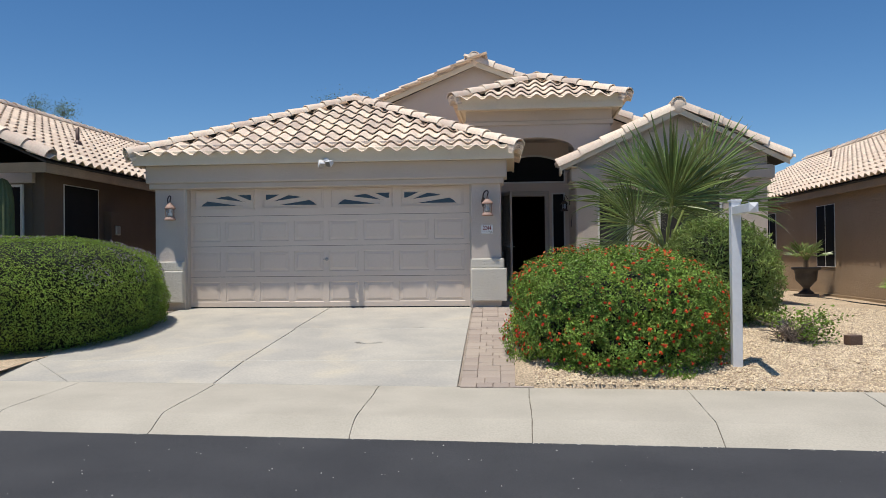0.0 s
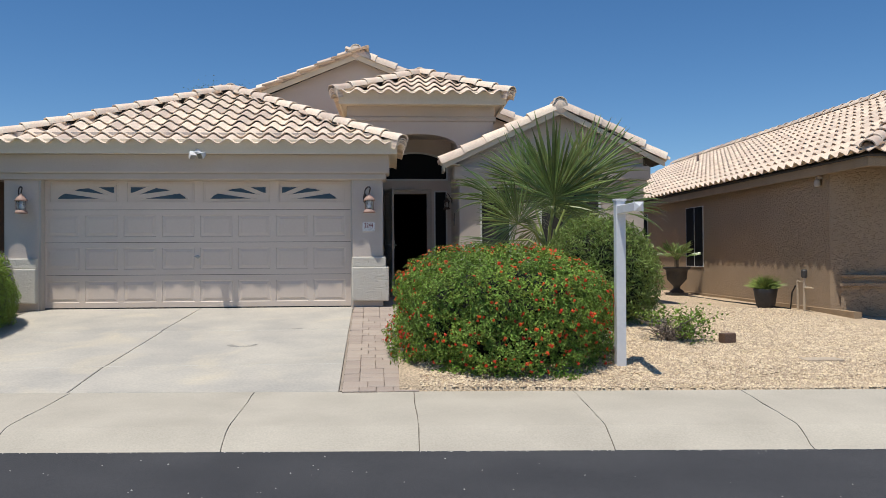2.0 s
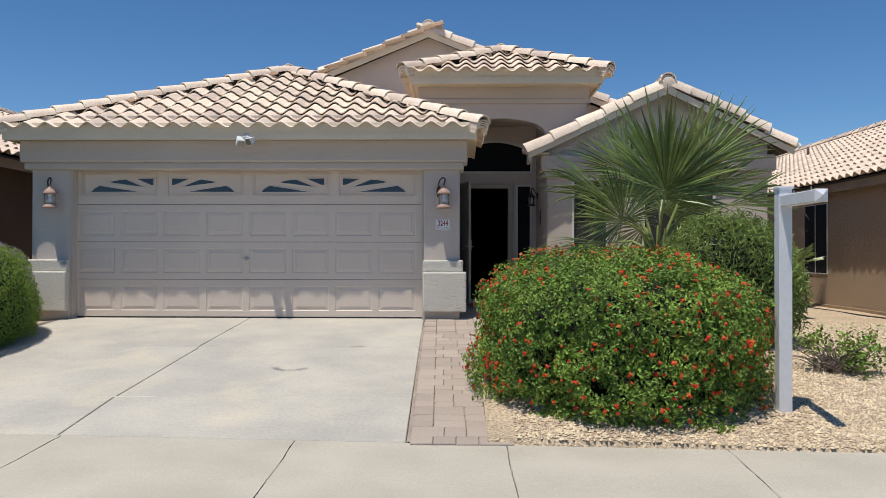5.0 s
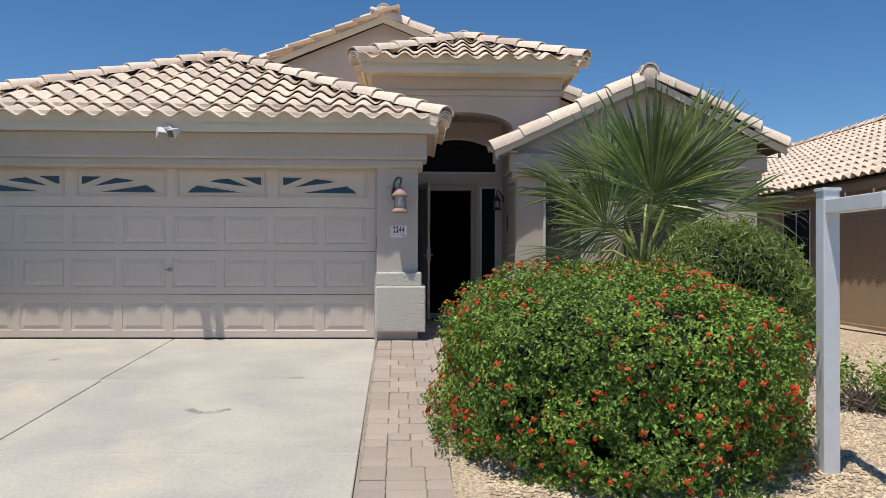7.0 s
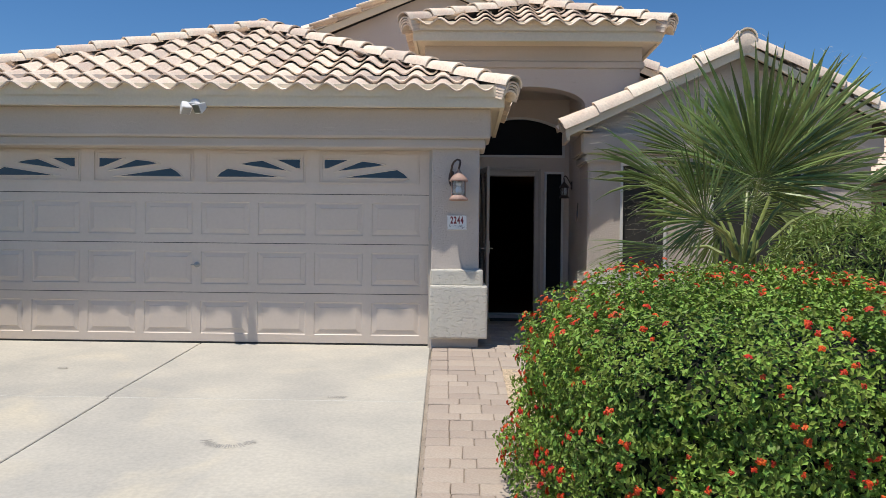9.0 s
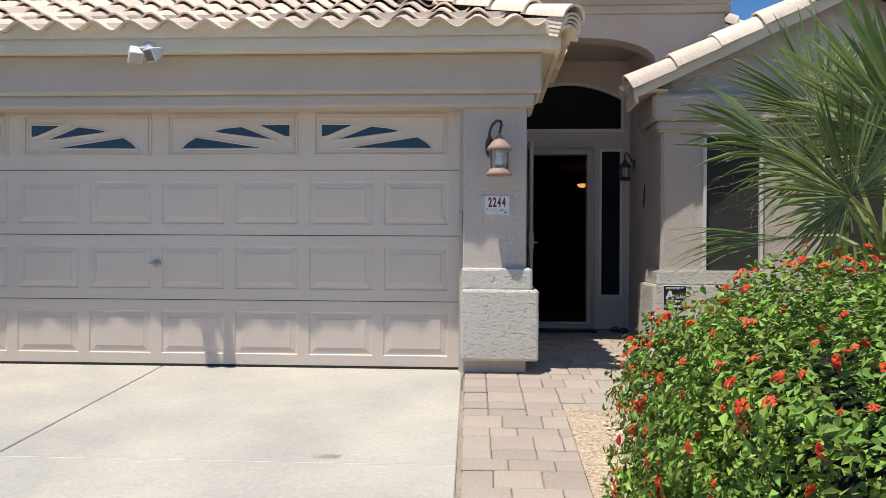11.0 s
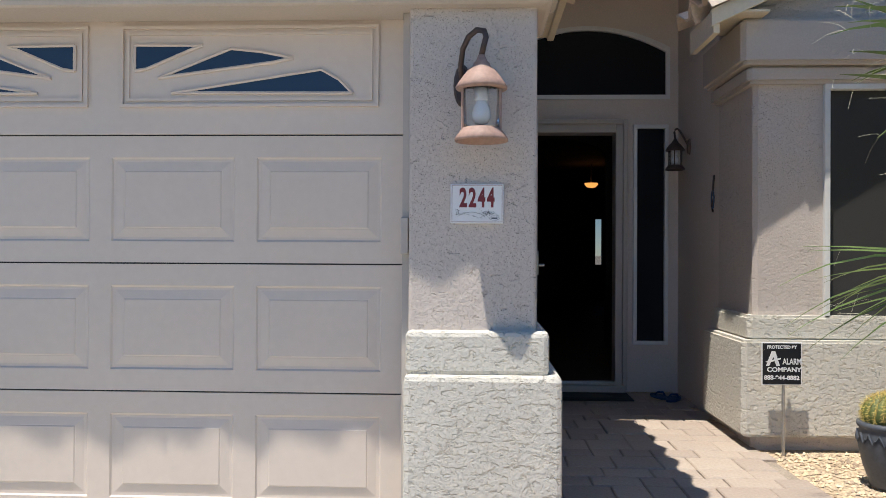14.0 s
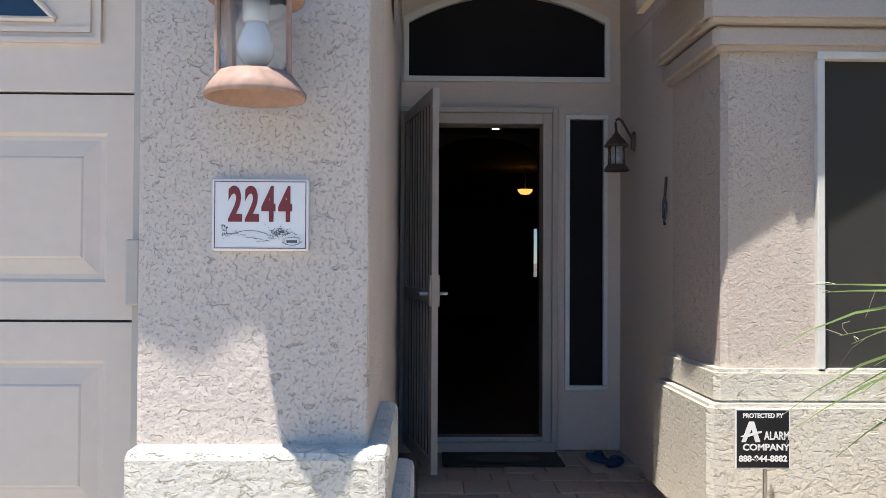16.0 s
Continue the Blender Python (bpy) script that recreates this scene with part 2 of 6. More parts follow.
def tube(bm, pts, radius, seg=8, end=None):
    """A round rod along points, tapering to end."""
    pts = [Vector(p) for p in pts]
    rings = []
    for i, p in enumerate(pts):
        d = (pts[min(i + 1, len(pts) - 1)] - pts[max(i - 1, 0)]).normalized()
        up = Vector((0, 0, 1)) if abs(d.z) < 0.9 else Vector((1, 0, 0))
        a = d.cross(up).normalized()
        b = d.cross(a)
        r = radius if end is None else radius + (end - radius) * i / max(1, len(pts) - 1)
        rings.append([bm.verts.new(p + r * (math.cos(2 * math.pi * k / seg) * a + math.sin(2 * math.pi * k / seg) * b)) for k in range(seg)])
    for a, b in zip(rings, rings[1:]):
        for k in range(seg):
            bm.faces.new((a[k], a[(k + 1) % seg], b[(k + 1) % seg], b[k]))
    bm.faces.new(rings[0][::-1])
    bm.faces.new(rings[-1])
    return bm


def interp(x, xs, ys):
    return float(np.interp(x, xs, ys))


# ---------------------------------------------------------------- ground
def yard_z(x, y):
    """Height of the gravel yard."""
    z = interp(y, (-5.6, -4.8, -3.5, -1.0, 1.5), (-0.45, -0.345, -0.24, -0.08, -0.02))
    far = interp(y, (-5.6, -4.0, 0.0, 8.0), (-0.45, -0.30, -0.17, -0.13))
    k = min(1, max(0, (x - 3.0) / 4.0))
    return z * (1 - k) + far * k


STREET = Matrix.Translation((0.1, -5.37, 0)) @ Matrix.Rotation(radians(-3.7), 4, "Z")


def drive_z(y):
    return interp(y, (-5.6, 0.0, 0.3), (-0.462, 0.0, 0.0))


def ground():
    # one sheet to the horizon, lowest of all
    bm = bmesh.new()
    bmesh.ops.create_grid(bm, x_segments=8, y_segments=8, size=3000)
    bmesh.ops.translate(bm, verts=bm.verts, vec=(0, 0, -0.66))
    tagged(part("ground", bm, M_LAND, None, "dry sandy ground reaching to the horizon"), category="ground", kind="structure")
    # road
    bm = bmesh.new()
    pts = [(-90, -9.8), (90, -9.8), (90, -1.70), (-90, -1.70)]
    prism(bm, pts, -0.80, -0.604, "z")
    bmesh.ops.transform(bm, matrix=STREET, verts=bm.verts)
    tagged(part("road", bm, M_ASPH, None, "dark grey asphalt street with pale grit"), category="road", kind="structure")
    # pavement with a rolled kerb, slab by slab
    base = thing("pavement", (0, 0, 0), "pale concrete sidewalk slabs with rolled kerb", "pavement", kind="structure")
    prof = [(0.0, -0.462), (-1.30, -0.487), (-1.39, -0.494), (-1.48, -0.516), (-1.58, -0.556), (-1.66, -0.588), (-1.74, -0.606), (-1.74, -0.80), (0.0, -0.80)]
    fine = [(-0.1625 * k, -0.462 - 0.025 * k / 8) for k in range(8)] + prof[1:7]
    deep = [(fine[-1][0], -0.80), (0.0, -0.80)]

    def joint_x(i, v):
        """Where joint i runs at the depth v from the yard."""
        q = Vector((i * 7.3, v * 2.2, 0.0))
        x = interp(i, (-14, -1, 0, 1, 2, 3, 16), (-21.9, -2.37, -0.65, 0.83, 2.31, 3.88, 23.4))
        lean = interp(i, (-1, 0, 1, 2, 3), (0.06, 0.04, 0.0, -0.07, -0.20))
        return x - 0.1 - 0.0645 * v - lean * v / 1.66 + 0.016 * noise.noise(q) + 0.012 * noise.noise(q * 4.0)

    for i in range(-14, 15):
        bm = bmesh.new()
        ends = [[bm.verts.new((joint_x(i + e, v) + sg * (0.0042 + 0.003 * noise.noise(Vector((i + e, v * 9.0, sg)))), v, z)) for v, z in fine + deep] for e, sg in ((0, 1), (1, -1))]
        k = len(fine) + 2
        for j in range(k):
            bm.faces.new((ends[0][j], ends[0][(j + 1) % k], ends[1][(j + 1) % k], ends[1][j]))
        bm.faces.new(ends[0][::-1])
        bm.faces.new(ends[1])
        bmesh.ops.recalc_face_normals(bm, faces=bm.faces)
        bmesh.ops.transform(bm, matrix=STREET, verts=bm.verts)
        part("slab", bm, M_WALK, base)
    bm = bmesh.new()
    prism(bm, [(v + (0.016 if v == 0 else 0), z - 0.009) for v, z in prof], -21, 22, "x")
    bmesh.ops.transform(bm, matrix=STREET, verts=bm.verts)
    part("joint_bed", bm, M_JOINT, base, "dirt-filled joint")
    # driveway of slabs
    drive = thing("driveway", (0, 0, 0), "pale stained concrete driveway with cut joints", "driveway", kind="structure")
    def slab(pts):
        bm = bmesh.new()
        zs = [-0.461 if abs(y - (-5.365 - 0.0647 * (x - 0.1))) < 0.05 else drive_z(y) for x, y in pts]
        top = [bm.verts.new((x, y, z)) for (x, y), z in zip(pts, zs)]
        low = [bm.verts.new((x, y, z - 0.15)) for (x, y), z in zip(pts, zs)]
        bm.faces.new(top)
        bm.faces.new(low[::-1])
        for k in range(len(pts)):
            bm.faces.new((top[k], low[k], low[(k + 1) % len(pts)], top[(k + 1) % len(pts)]))
        bmesh.ops.recalc_face_normals(bm, faces=bm.faces)
        bmesh.ops.bevel(bm, geom=[e for e in bm.edges if all(v in top for v in e.verts)], offset=0.006, segments=1, affect="EDGES")
        part("slab", bm, M_CONC, drive)
    g = 0.006
    edge = lambda y: 0.02 - 0.022 * y
    rear = lambda x: -5.365 - 0.0647 * (x - 0.1)
    rows = [(0.30, -2.10), (-2.10, -4.22)]
    for y1, y0 in rows:
        slab([(-2.39 + g, y0 + g), (edge(y0) - g, y0 + g), (edge(y1) - g, y1 - g), (-2.37 + g, y1 - g)])
        slab([(-4.90, y0 + g), (-2.39 - g, y0 + g), (-2.37 - g, y1 - g), (-4.90, y1 - g)])
    slab([(-2.40 + g, rear(-2.4) + 0.004), (edge(-5.3) - g, rear(0.1) + 0.004), (edge(-4.22) - g, -4.22 - g), (-2.40 + g, -4.22 - g)])
    slab([(-4.02, rear(-4.0) + 0.004), (-2.40 - g, rear(-2.4) + 0.004), (-2.40 - g, -4.22 - g), (-4.90, -4.22 - g)])
    slab([(-5.9, rear(-5.9) + 0.004), (-4.03, rear(-4.0) + 0.004), (-4.91, -4.22), (-5.9, -4.22)])
    for yj, xa, xb in ((-2.10, -4.9, 0.06), (-4.22, -4.9, 0.10)):
        bm = bmesh.new()
        v = [bm.verts.new((x, y, drive_z(y) - 0.001)) for x, y in ((xa, yj - 0.005), (xb, yj - 0.005), (xb, yj + 0.005), (xa, yj + 0.005))]
        bm.faces.new(v)
        part("joint_filler", bm, M_FILL, drive, "pale sealant in a cut joint")
    bm = bmesh.new()
    v = [bm.verts.new((x, y, -0.475 if y < -4 else drive_z(y) - 0.007)) for x, y in ((-5.9, rear(-5.9)), (0.16, rear(0.1)), (0.02, 0.25), (-4.95, 0.25))]
    bm.faces.new(v)
    part("joint_bed", bm, M_JOINT, drive, "dirt-filled joint")
    # gravel yard
    bm = bmesh.new()
    for x0, x1 in ((0.7, 30.0), (-30.0, -4.92)):
        nx = 60
        grid = [[bm.verts.new((x0 + (x1 - x0) * i / nx, rear(x0 + (x1 - x0) * i / nx) + (-0.003, 0.012)[j] if j < 2 else rear(x0 + (x1 - x0) * i / nx) + 0.42 * (j - 1), 0)) for i in range(nx + 1)] for j in range(51)]
        for row in grid:
            for p in row:
                p.co.z = -0.49 if row is grid[0] else (yard_z(p.co.x, p.co.y) if x0 > 0 else interp(p.co.y, (-5.6, 0.0), (-0.45, -0.04))) + 0.02 * noise.noise(p.co * 0.9)
        for a, b in zip(grid, grid[1:]):
            for i in range(nx):
                bm.faces.new((a[i], a[i + 1], b[i + 1], b[i]))
    tagged(part("yard_ground", bm, M_DIRT, None, "tan decomposed granite gravel yard", True), category="ground", kind="structure")


def scuffs():
    """Curved rubber and dirt marks on the driveway."""
    m = mat("scuff_mark", (0.30, 0.29, 0.265), (0.40, 0.375, 0.33), 0.85, 6, 70, 0.2, 0.1)
    rs = random.Random(17)
    drive = bpy.data.objects["driveway"]
    for cx, cy, r, a0, a1 in ((-1.15, -3.05, 0.16, 195, 345), (-0.62, -2.22, 0.22, 75, 110), (-3.2, -1.4, 0.25, 80, 100)):
        bm = bmesh.new()
        for k in range(26):
            a = radians(a0 + (a1 - a0) * k / 25 + rs.uniform(-1, 1))
            d, t = Vector((math.cos(a), math.sin(a), 0)), Vector((-math.sin(a), math.cos(a), 0))
            q = Vector((cx, cy, 0)) + d * r
            ln, w = rs.uniform(0.012, 0.045), r * radians(abs(a1 - a0)) / 26 * rs.uniform(0.2, 0.42)
            pts = [q + t * sa * w + d * sb * ln + t * rs.uniform(-0.3, 0.3) * w for sa, sb in ((-1, -1), (1, -1), (1, 1), (-1, 1))]
            bm.faces.new([bm.verts.new((v.x, v.y, drive_z(v.y) + 0.0015)) for v in pts])
        tagged(part("scuff", bm, m, drive, "grey curved tyre scuff"), kind="stuff")


ground()
scuffs()


# ---------------------------------------------------------------- house
house = thing("house", (0, 0, 0), "single-storey tan stucco house with cream clay-tile roofs", "house")
nbr_r = thing("neighbour_house", (9, 6, -0.2), "brown stucco house with cream tile roof beyond the gravel yard", "house")
nbr_l = thing("neighbour_house", (-9, 6, -0.2), "dark brown stucco house with tile roof beside the hedge", "house")


def walls():
    # garage front: two pillars, a header, side wall
    bm = box(0.018, 0.50, -0.04, 0.5, -0.06, 2.05, 0.012)
    part("pillar", bm, M_STUCCO, house)
    bm = box(-5.32, -4.80, -0.04, 0.5, -0.06, 2.05, 0.012)
    part("pillar", bm, M_STUCCO, house)
    for x0, x1 in ((0.012, 0.545), (-5.365, -4.812)):
        part("pillar_cap", box(x0, x1, -0.10, 0.51, 0.62, 0.785, 0.02), M_BASE, house, "rough cream stucco plinth cap")
        part("pillar_plinth", box(x0 - 0.004, x1 + (0.045 if x0 > 0 else 0.0), -0.14, 0.53, 0.09, 0.625, 0.02), M_BASE, house, "rough cream stucco plinth")
    part("wall", box(-5.40, 0.48, 0.02, 0.30, 2.02, 2.75), M_STUCCO, house, "garage header wall")
    part("lower_moulding", box(-5.40, 0.555, -0.11, 0.4, 2.0, 2.10, 0.02), M_TRIM, house, "projecting stucco band")
    part("frieze", box(-5.44, 0.605, -0.16, 0.4, 2.095, 2.40, 0.025), M_TRIM, house, "projecting stucco frieze")
    part("wall", box(0.36, 0.46, 0.45, 4.4, -0.1, 2.58), M_PORCH_LIFT, house, "porch side wall of the garage")
    part("wall", box(0.34, 0.462, 2.17, 4.4, 2.58, 3.3), M_STUCCO, house)
    part("wall", box(-5.32, -5.14, 0.45, 16, -0.3, 2.75), M_STUCCO, house, "garage side wall")
    # soffit of the opening, jambs, garage inside
    part("jamb", box(-4.80, -4.765, -0.03, 0.2, -0.02, 2.05), M_FRAME, house)
    part("jamb", box(-0.012, 0.018, 0.02, 0.2, -0.02, 2.05), M_FRAME, house)
    part("jamb", box(-4.80, 0.0, 0.0, 0.16, 2.03, 2.06), M_FRAME, house)
    part("garage_floor", box(-5.2, 0.4, 0.2, 4.2, -0.2, -0.01), M_CONC, house)
    # porch door wall, with door, sidelight and arched transom openings
    y0, y1 = 3.37, 3.55
    part("wall", box(0.42, 1.86, y0, y1, 2.12, 2.30), M_PORCH_LIFT, house, "wall over the front door")
    part("wall", box(1.43, 1.49, y0, y1, 0, 2.12), M_PORCH_LIFT, house, "wall between door and sidelight")
    part("wall", box(1.755, 1.86, y0, y1, 0, 2.12), M_PORCH_LIFT, house)
    part("wall", box(1.49, 1.755, y0, y1, 0, 0.375), M_PORCH_LIFT, house)
    part("wall", box(1.766, 1.86, y0, y1, 2.30, 3.3), M_PORCH_LIFT, house)
    bm = bmesh.new()
    pts = [(0.38, 3.3), (0.38, 2.70)]
    for k in range(0, 17):
        x = 0.476 + (1.766 - 0.476) * k / 16
        u = (x - 1.12) / 0.645
        pts.append((x, 2.70 + 0.17 * (1 - u * u)))
    pts += [(1.766, 3.3)]
    prism(bm, pts, y0, y1)
    part("wall", bm, M_PORCH_LIFT, house, "wall over the arched transom")
    part("wall", box(0.38, 0.476, y0, y1, 2.30, 2.70), M_PORCH_LIFT, house)
    # porch right wall and bay
    part("wall", box(1.838, 2.0, 2.275, 4.4, -0.1, 2.5), M_PORCH_LIFT, house, "porch side wall of the bay")
    part("wall", box(1.835, 2.0, 2.17, 4.4, 2.5, 3.3), M_PORCH_LIFT, house)
    bm = bmesh.new()
    prism(bm, [(1.838, 2.28), (1.843, 1.635), (1.868, 1.61), (2.235, 1.61), (2.235, 1.80), (2.0, 1.80), (2.0, 2.28)], 0.0, 2.35, "z")
    part("wall", bm, M_STUCCO, house, "front bay wall beside the window")
    part("wall", box(2.235, 2.78, 1.61, 1.80, 0.0, 0.645), M_STUCCO, house)
    part("wall", box(2.235, 2.78, 1.61, 1.80, 2.045, 2.35), M_STUCCO, house)
    part("wall", box(2.78, 5.22, 1.61, 1.80, -0.1, 2.35), M_STUCCO, house)
    bm = bmesh.new()
    prism(bm, [(1.84, 2.35), (5.22, 2.35), (5.22, 2.62), (3.62, 3.40), (1.84, 2.52)], 1.61, 1.80)
    part("wall", bm, M_STUCCO, house, "small front gable wall")
    part("wall", box(5.04, 5.22, 1.8, 16, -0.3, 2.7), M_STUCCO, house)
    part("wall", box(1.49, 1.755, y0, y1, 2.092, 2.12), M_PORCH_LIFT, house)
    part("fascia", box(1.555, 1.59, 1.40, 1.895, 2.285, 2.42, 0.004), M_FASCIA, house, "painted cream fascia board")
    part("soffit", box(1.59, 1.86, 1.40, 1.895, 2.402, 2.415), M_FASCIA, house)
    # bay base and cornice, round the corner
    def ring(z0, z1, out, m, name, label="", y_end=2.29, bev=0.015):
        bm = bmesh.new()
        c = 0.05
        pts = [(1.838 - out, y_end), (1.843 - out, 1.635 - out), (1.868 - out, 1.61 - out), (5.22 + out, 1.61 - out), (5.22 + out, 1.74), (1.99, 1.74), (1.99, y_end)]
        prism(bm, pts, z0, z1, "z")
        bmesh.ops.bevel(bm, geom=[e for e in bm.edges if abs(e.verts[0].co.z - e.verts[1].co.z) < 1e-6], offset=bev, segments=2, affect="EDGES")
        part(name, bm, m, house, label)
    ring(0.06, 0.60, 0.09, M_BASE, "bay_plinth", "rough cream stucco plinth")
    ring(0.595, 0.735, 0.045, M_BASE, "bay_cap", "rough cream stucco plinth cap")
    ring(-0.4, 0.07, 0.012, M_STUCCO, "bay_foot")
    ring(2.045, 2.15, 0.05, M_TRIM, "lower_moulding", "projecting stucco band", bev=0.02)
    ring(2.145, 2.40, 0.10, M_TRIM, "frieze", "projecting stucco frieze", bev=0.02)
    # tower over the porch with an arch
    bm = bmesh.new()
    pts = [(-0.14, 3.52), (-0.14, 2.3), (0.46, 2.3), (0.46, 2.79)]
    for k in range(1, 20):
        a = math.pi - math.pi * k / 20
        pts.append((1.15 + 0.69 * math.cos(a), 2.79 + 0.23 * math.sin(a)))
    pts += [(1.84, 2.79), (1.84, 2.3), (2.51, 2.3), (2.51, 3.52)]
    prism(bm, pts, 1.90, 2.16)
    part("wall", bm, M_STUCCO, house, "tower wall with an arched porch opening")
    part("wall", box(-0.14, 0.06, 2.16, 6, 2.3, 3.52), M_STUCCO, house)
    part("wall", box(2.31, 2.51, 2.16, 6, 2.3, 3.52), M_STUCCO, house)
    part("ceiling", box(0.30, 2.0, 2.16, 3.40, 3.12, 3.22), M_STUCCO, house)
    part("tower_moulding", box(-0.19, 2.56, 1.85, 2.3, 3.245, 3.33, 0.02), M_TRIM, house, "projecting stucco band")
    part("tower_frieze", box(-0.16, 2.53, 1.87, 2.3, 3.33, 3.53, 0.01), M_TRIM, house)
    # main gable behind
    bm = bmesh.new()
    prism(bm, [(-5.3, 2.3), (5.1, 2.3), (5.1, 2.71), (-0.08, 4.86), (-5.3, 2.69)], 4.0, 4.2)
    part("wall", bm, M_STUCCO, house, "main front gable wall")


walls()


# ---------------------------------------------------------------- roofs
def tile_mesh(name, p=0.283, length=0.43, lift=0.045, amp=0.038, n=8):
    """One S-shaped clay tile: lower end at the origin, u across, s up the slope, height h."""
    v, f = [], []
    for s, h in ((0.0, lift), (length, 0.0)):
        for side in (0.0, -0.016):
            for k in range(n + 1):
                u = -0.02 + (p + 0.03) * k / n
                v.append((u, s, h + amp + amp * math.sin(2 * math.pi * (u / p) - 0.3) + side))
    w = n + 1
    for k in range(n):
        f.append((k, k + 1, 2 * w + k + 1, 2 * w + k))
        f.append((w + k + 1, w + k, 3 * w + k, 3 * w + k + 1))
        f.append((w + k, w + k + 1, k + 1, k))
    f.append((0, 2 * w, 3 * w, w))
    f.append((n, w + n, 3 * w + n, 2 * w + n))
    return v, f


def barrel_mesh(length=0.45, r0=0.12, r1=0.10, lift=0.02, n=8, t=0.018):
    """One half-round ridge or hip tile, its wide end at the origin, running along s."""
    v, f = [], []
    for s, r, h in ((0.0, r0, lift), (length, r1, 0.0)):
        for rr in (r, r - t):
            for k in range(n + 1):
                a = math.pi * k / n
                v.append((-rr * math.cos(a), s, h + 0.95 * rr * math.sin(a)))
    w = n + 1
    for k in range(n):
        f.append((k, k + 1, 2 * w + k + 1, 2 * w + k))
        f.append((w + k + 1, w + k, 3 * w + k, 3 * w + k + 1))
        f.append((w + k, w + k + 1, k + 1, k))
        f.append((2 * w + k, 2 * w + k + 1, 3 * w + k + 1, 3 * w + k))
    f.append((0, 2 * w, 3 * w, w))
    f.append((n, w + n, 3 * w + n, 2 * w + n))
    return v, f


def shared(name, vf, material):
    me = bpy.data.meshes.new(name)
    me.from_pydata(vf[0], [], vf[1])
    me.materials.append(material)
    me.shade_smooth()
    me.set_sharp_from_angle(angle=radians(40))
    return me


TILE = shared("tile", tile_mesh("tile"), M_TILE)
HIP = shared("hip_tile", barrel_mesh(), M_TILE)
HIP_END = shared("hip_end", barrel_mesh(0.16, 0.112, 0.105, 0.0), M_TILE)
RAKE = shared("rake_tile", barrel_mesh(0.50, 0.175, 0.152, 0.015), M_TILE)
RNG = random.Random(5)
P, EXPO = 0.283, 0.375


def frame_of(o, u, s):
    """The pose with u across, s up the slope and the normal as third axis."""
    u, s = Vector(u).normalized(), Vector(s).normalized()
    n = u.cross(s)
    m = Matrix((u, s, n)).transposed().to_4x4()
    m.translation = o
    return m


def tiles(parent, o, u, s, width, length, inside, joined=False, jig=0.004):
    """Tiles on one roof plane from its eave, where inside(a, b) holds."""
    m = frame_of(o, u, s)
    vs, fs, (tv, tf) = [], [], tile_mesh("t", n=6)
    for j in range(int(length / EXPO) + 1):
        for i in range(int(width / P) + 1):
            a, b = i * P, j * EXPO - 0.05
            if not inside(a + P / 2, b + 0.2):
                continue
            q = m @ Matrix.Translation((a + RNG.uniform(-jig, jig), b + RNG.uniform(-jig, jig), 0.012 + RNG.uniform(0, jig))) @ Matrix.Rotation(RNG.uniform(-0.008, 0.008), 4, "Z")
            if joined:
                k = len(vs)
                vs += [q @ Vector(p) for p in tv]
                fs += [tuple(k + x for x in f) for f in tf]
            else:
                piece("tile", TILE, parent, q)
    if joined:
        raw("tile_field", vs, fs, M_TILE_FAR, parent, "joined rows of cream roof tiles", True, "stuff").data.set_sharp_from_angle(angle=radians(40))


def line_tiles(parent, a, b, me, step=0.40, up=0.06, tilt=(0, 0, 1), bow=0.0):
    """Ridge, hip or rake tiles from the low end a to the high end b."""
    a, b = Vector(a), Vector(b)
    d = (b - a).normalized()
    side = d.cross(Vector(tilt)).normalized()
    count = max(1, int((b - a).length / step + 0.3))
    for k in range(count):
        m = frame_of(a + d * (k * step) + Vector((0, 0, up + bow * math.sin(math.pi * (k + 0.5) / count))), side, d)
        piece(me.name, me, parent, m @ Matrix.Translation((RNG.uniform(-0.006, 0.006), RNG.uniform(-0.01, 0.01), RNG.uniform(-0.004, 0.006))) @ Matrix.Rotation(RNG.uniform(-0.02, 0.02), 4, "Z"))


def poly(bm, *pts):
    bm.faces.new([bm.verts.new(p) for p in pts])


def corner_stack(roof, a, b):
    """Nested short barrels that close the foot of a hip."""
    a, b = Vector(a), Vector(b)
    d = (b - a).normalized()
    side = d.cross(Vector((0, 0, 1))).normalized()
    for k in range(4):
        m = frame_of(a + d * (0.015 + 0.012 * k) + Vector((0, 0, 0.06 - 0.03 * (k + 1))), side, d)
        piece("hip_end", HIP_END, roof, m)


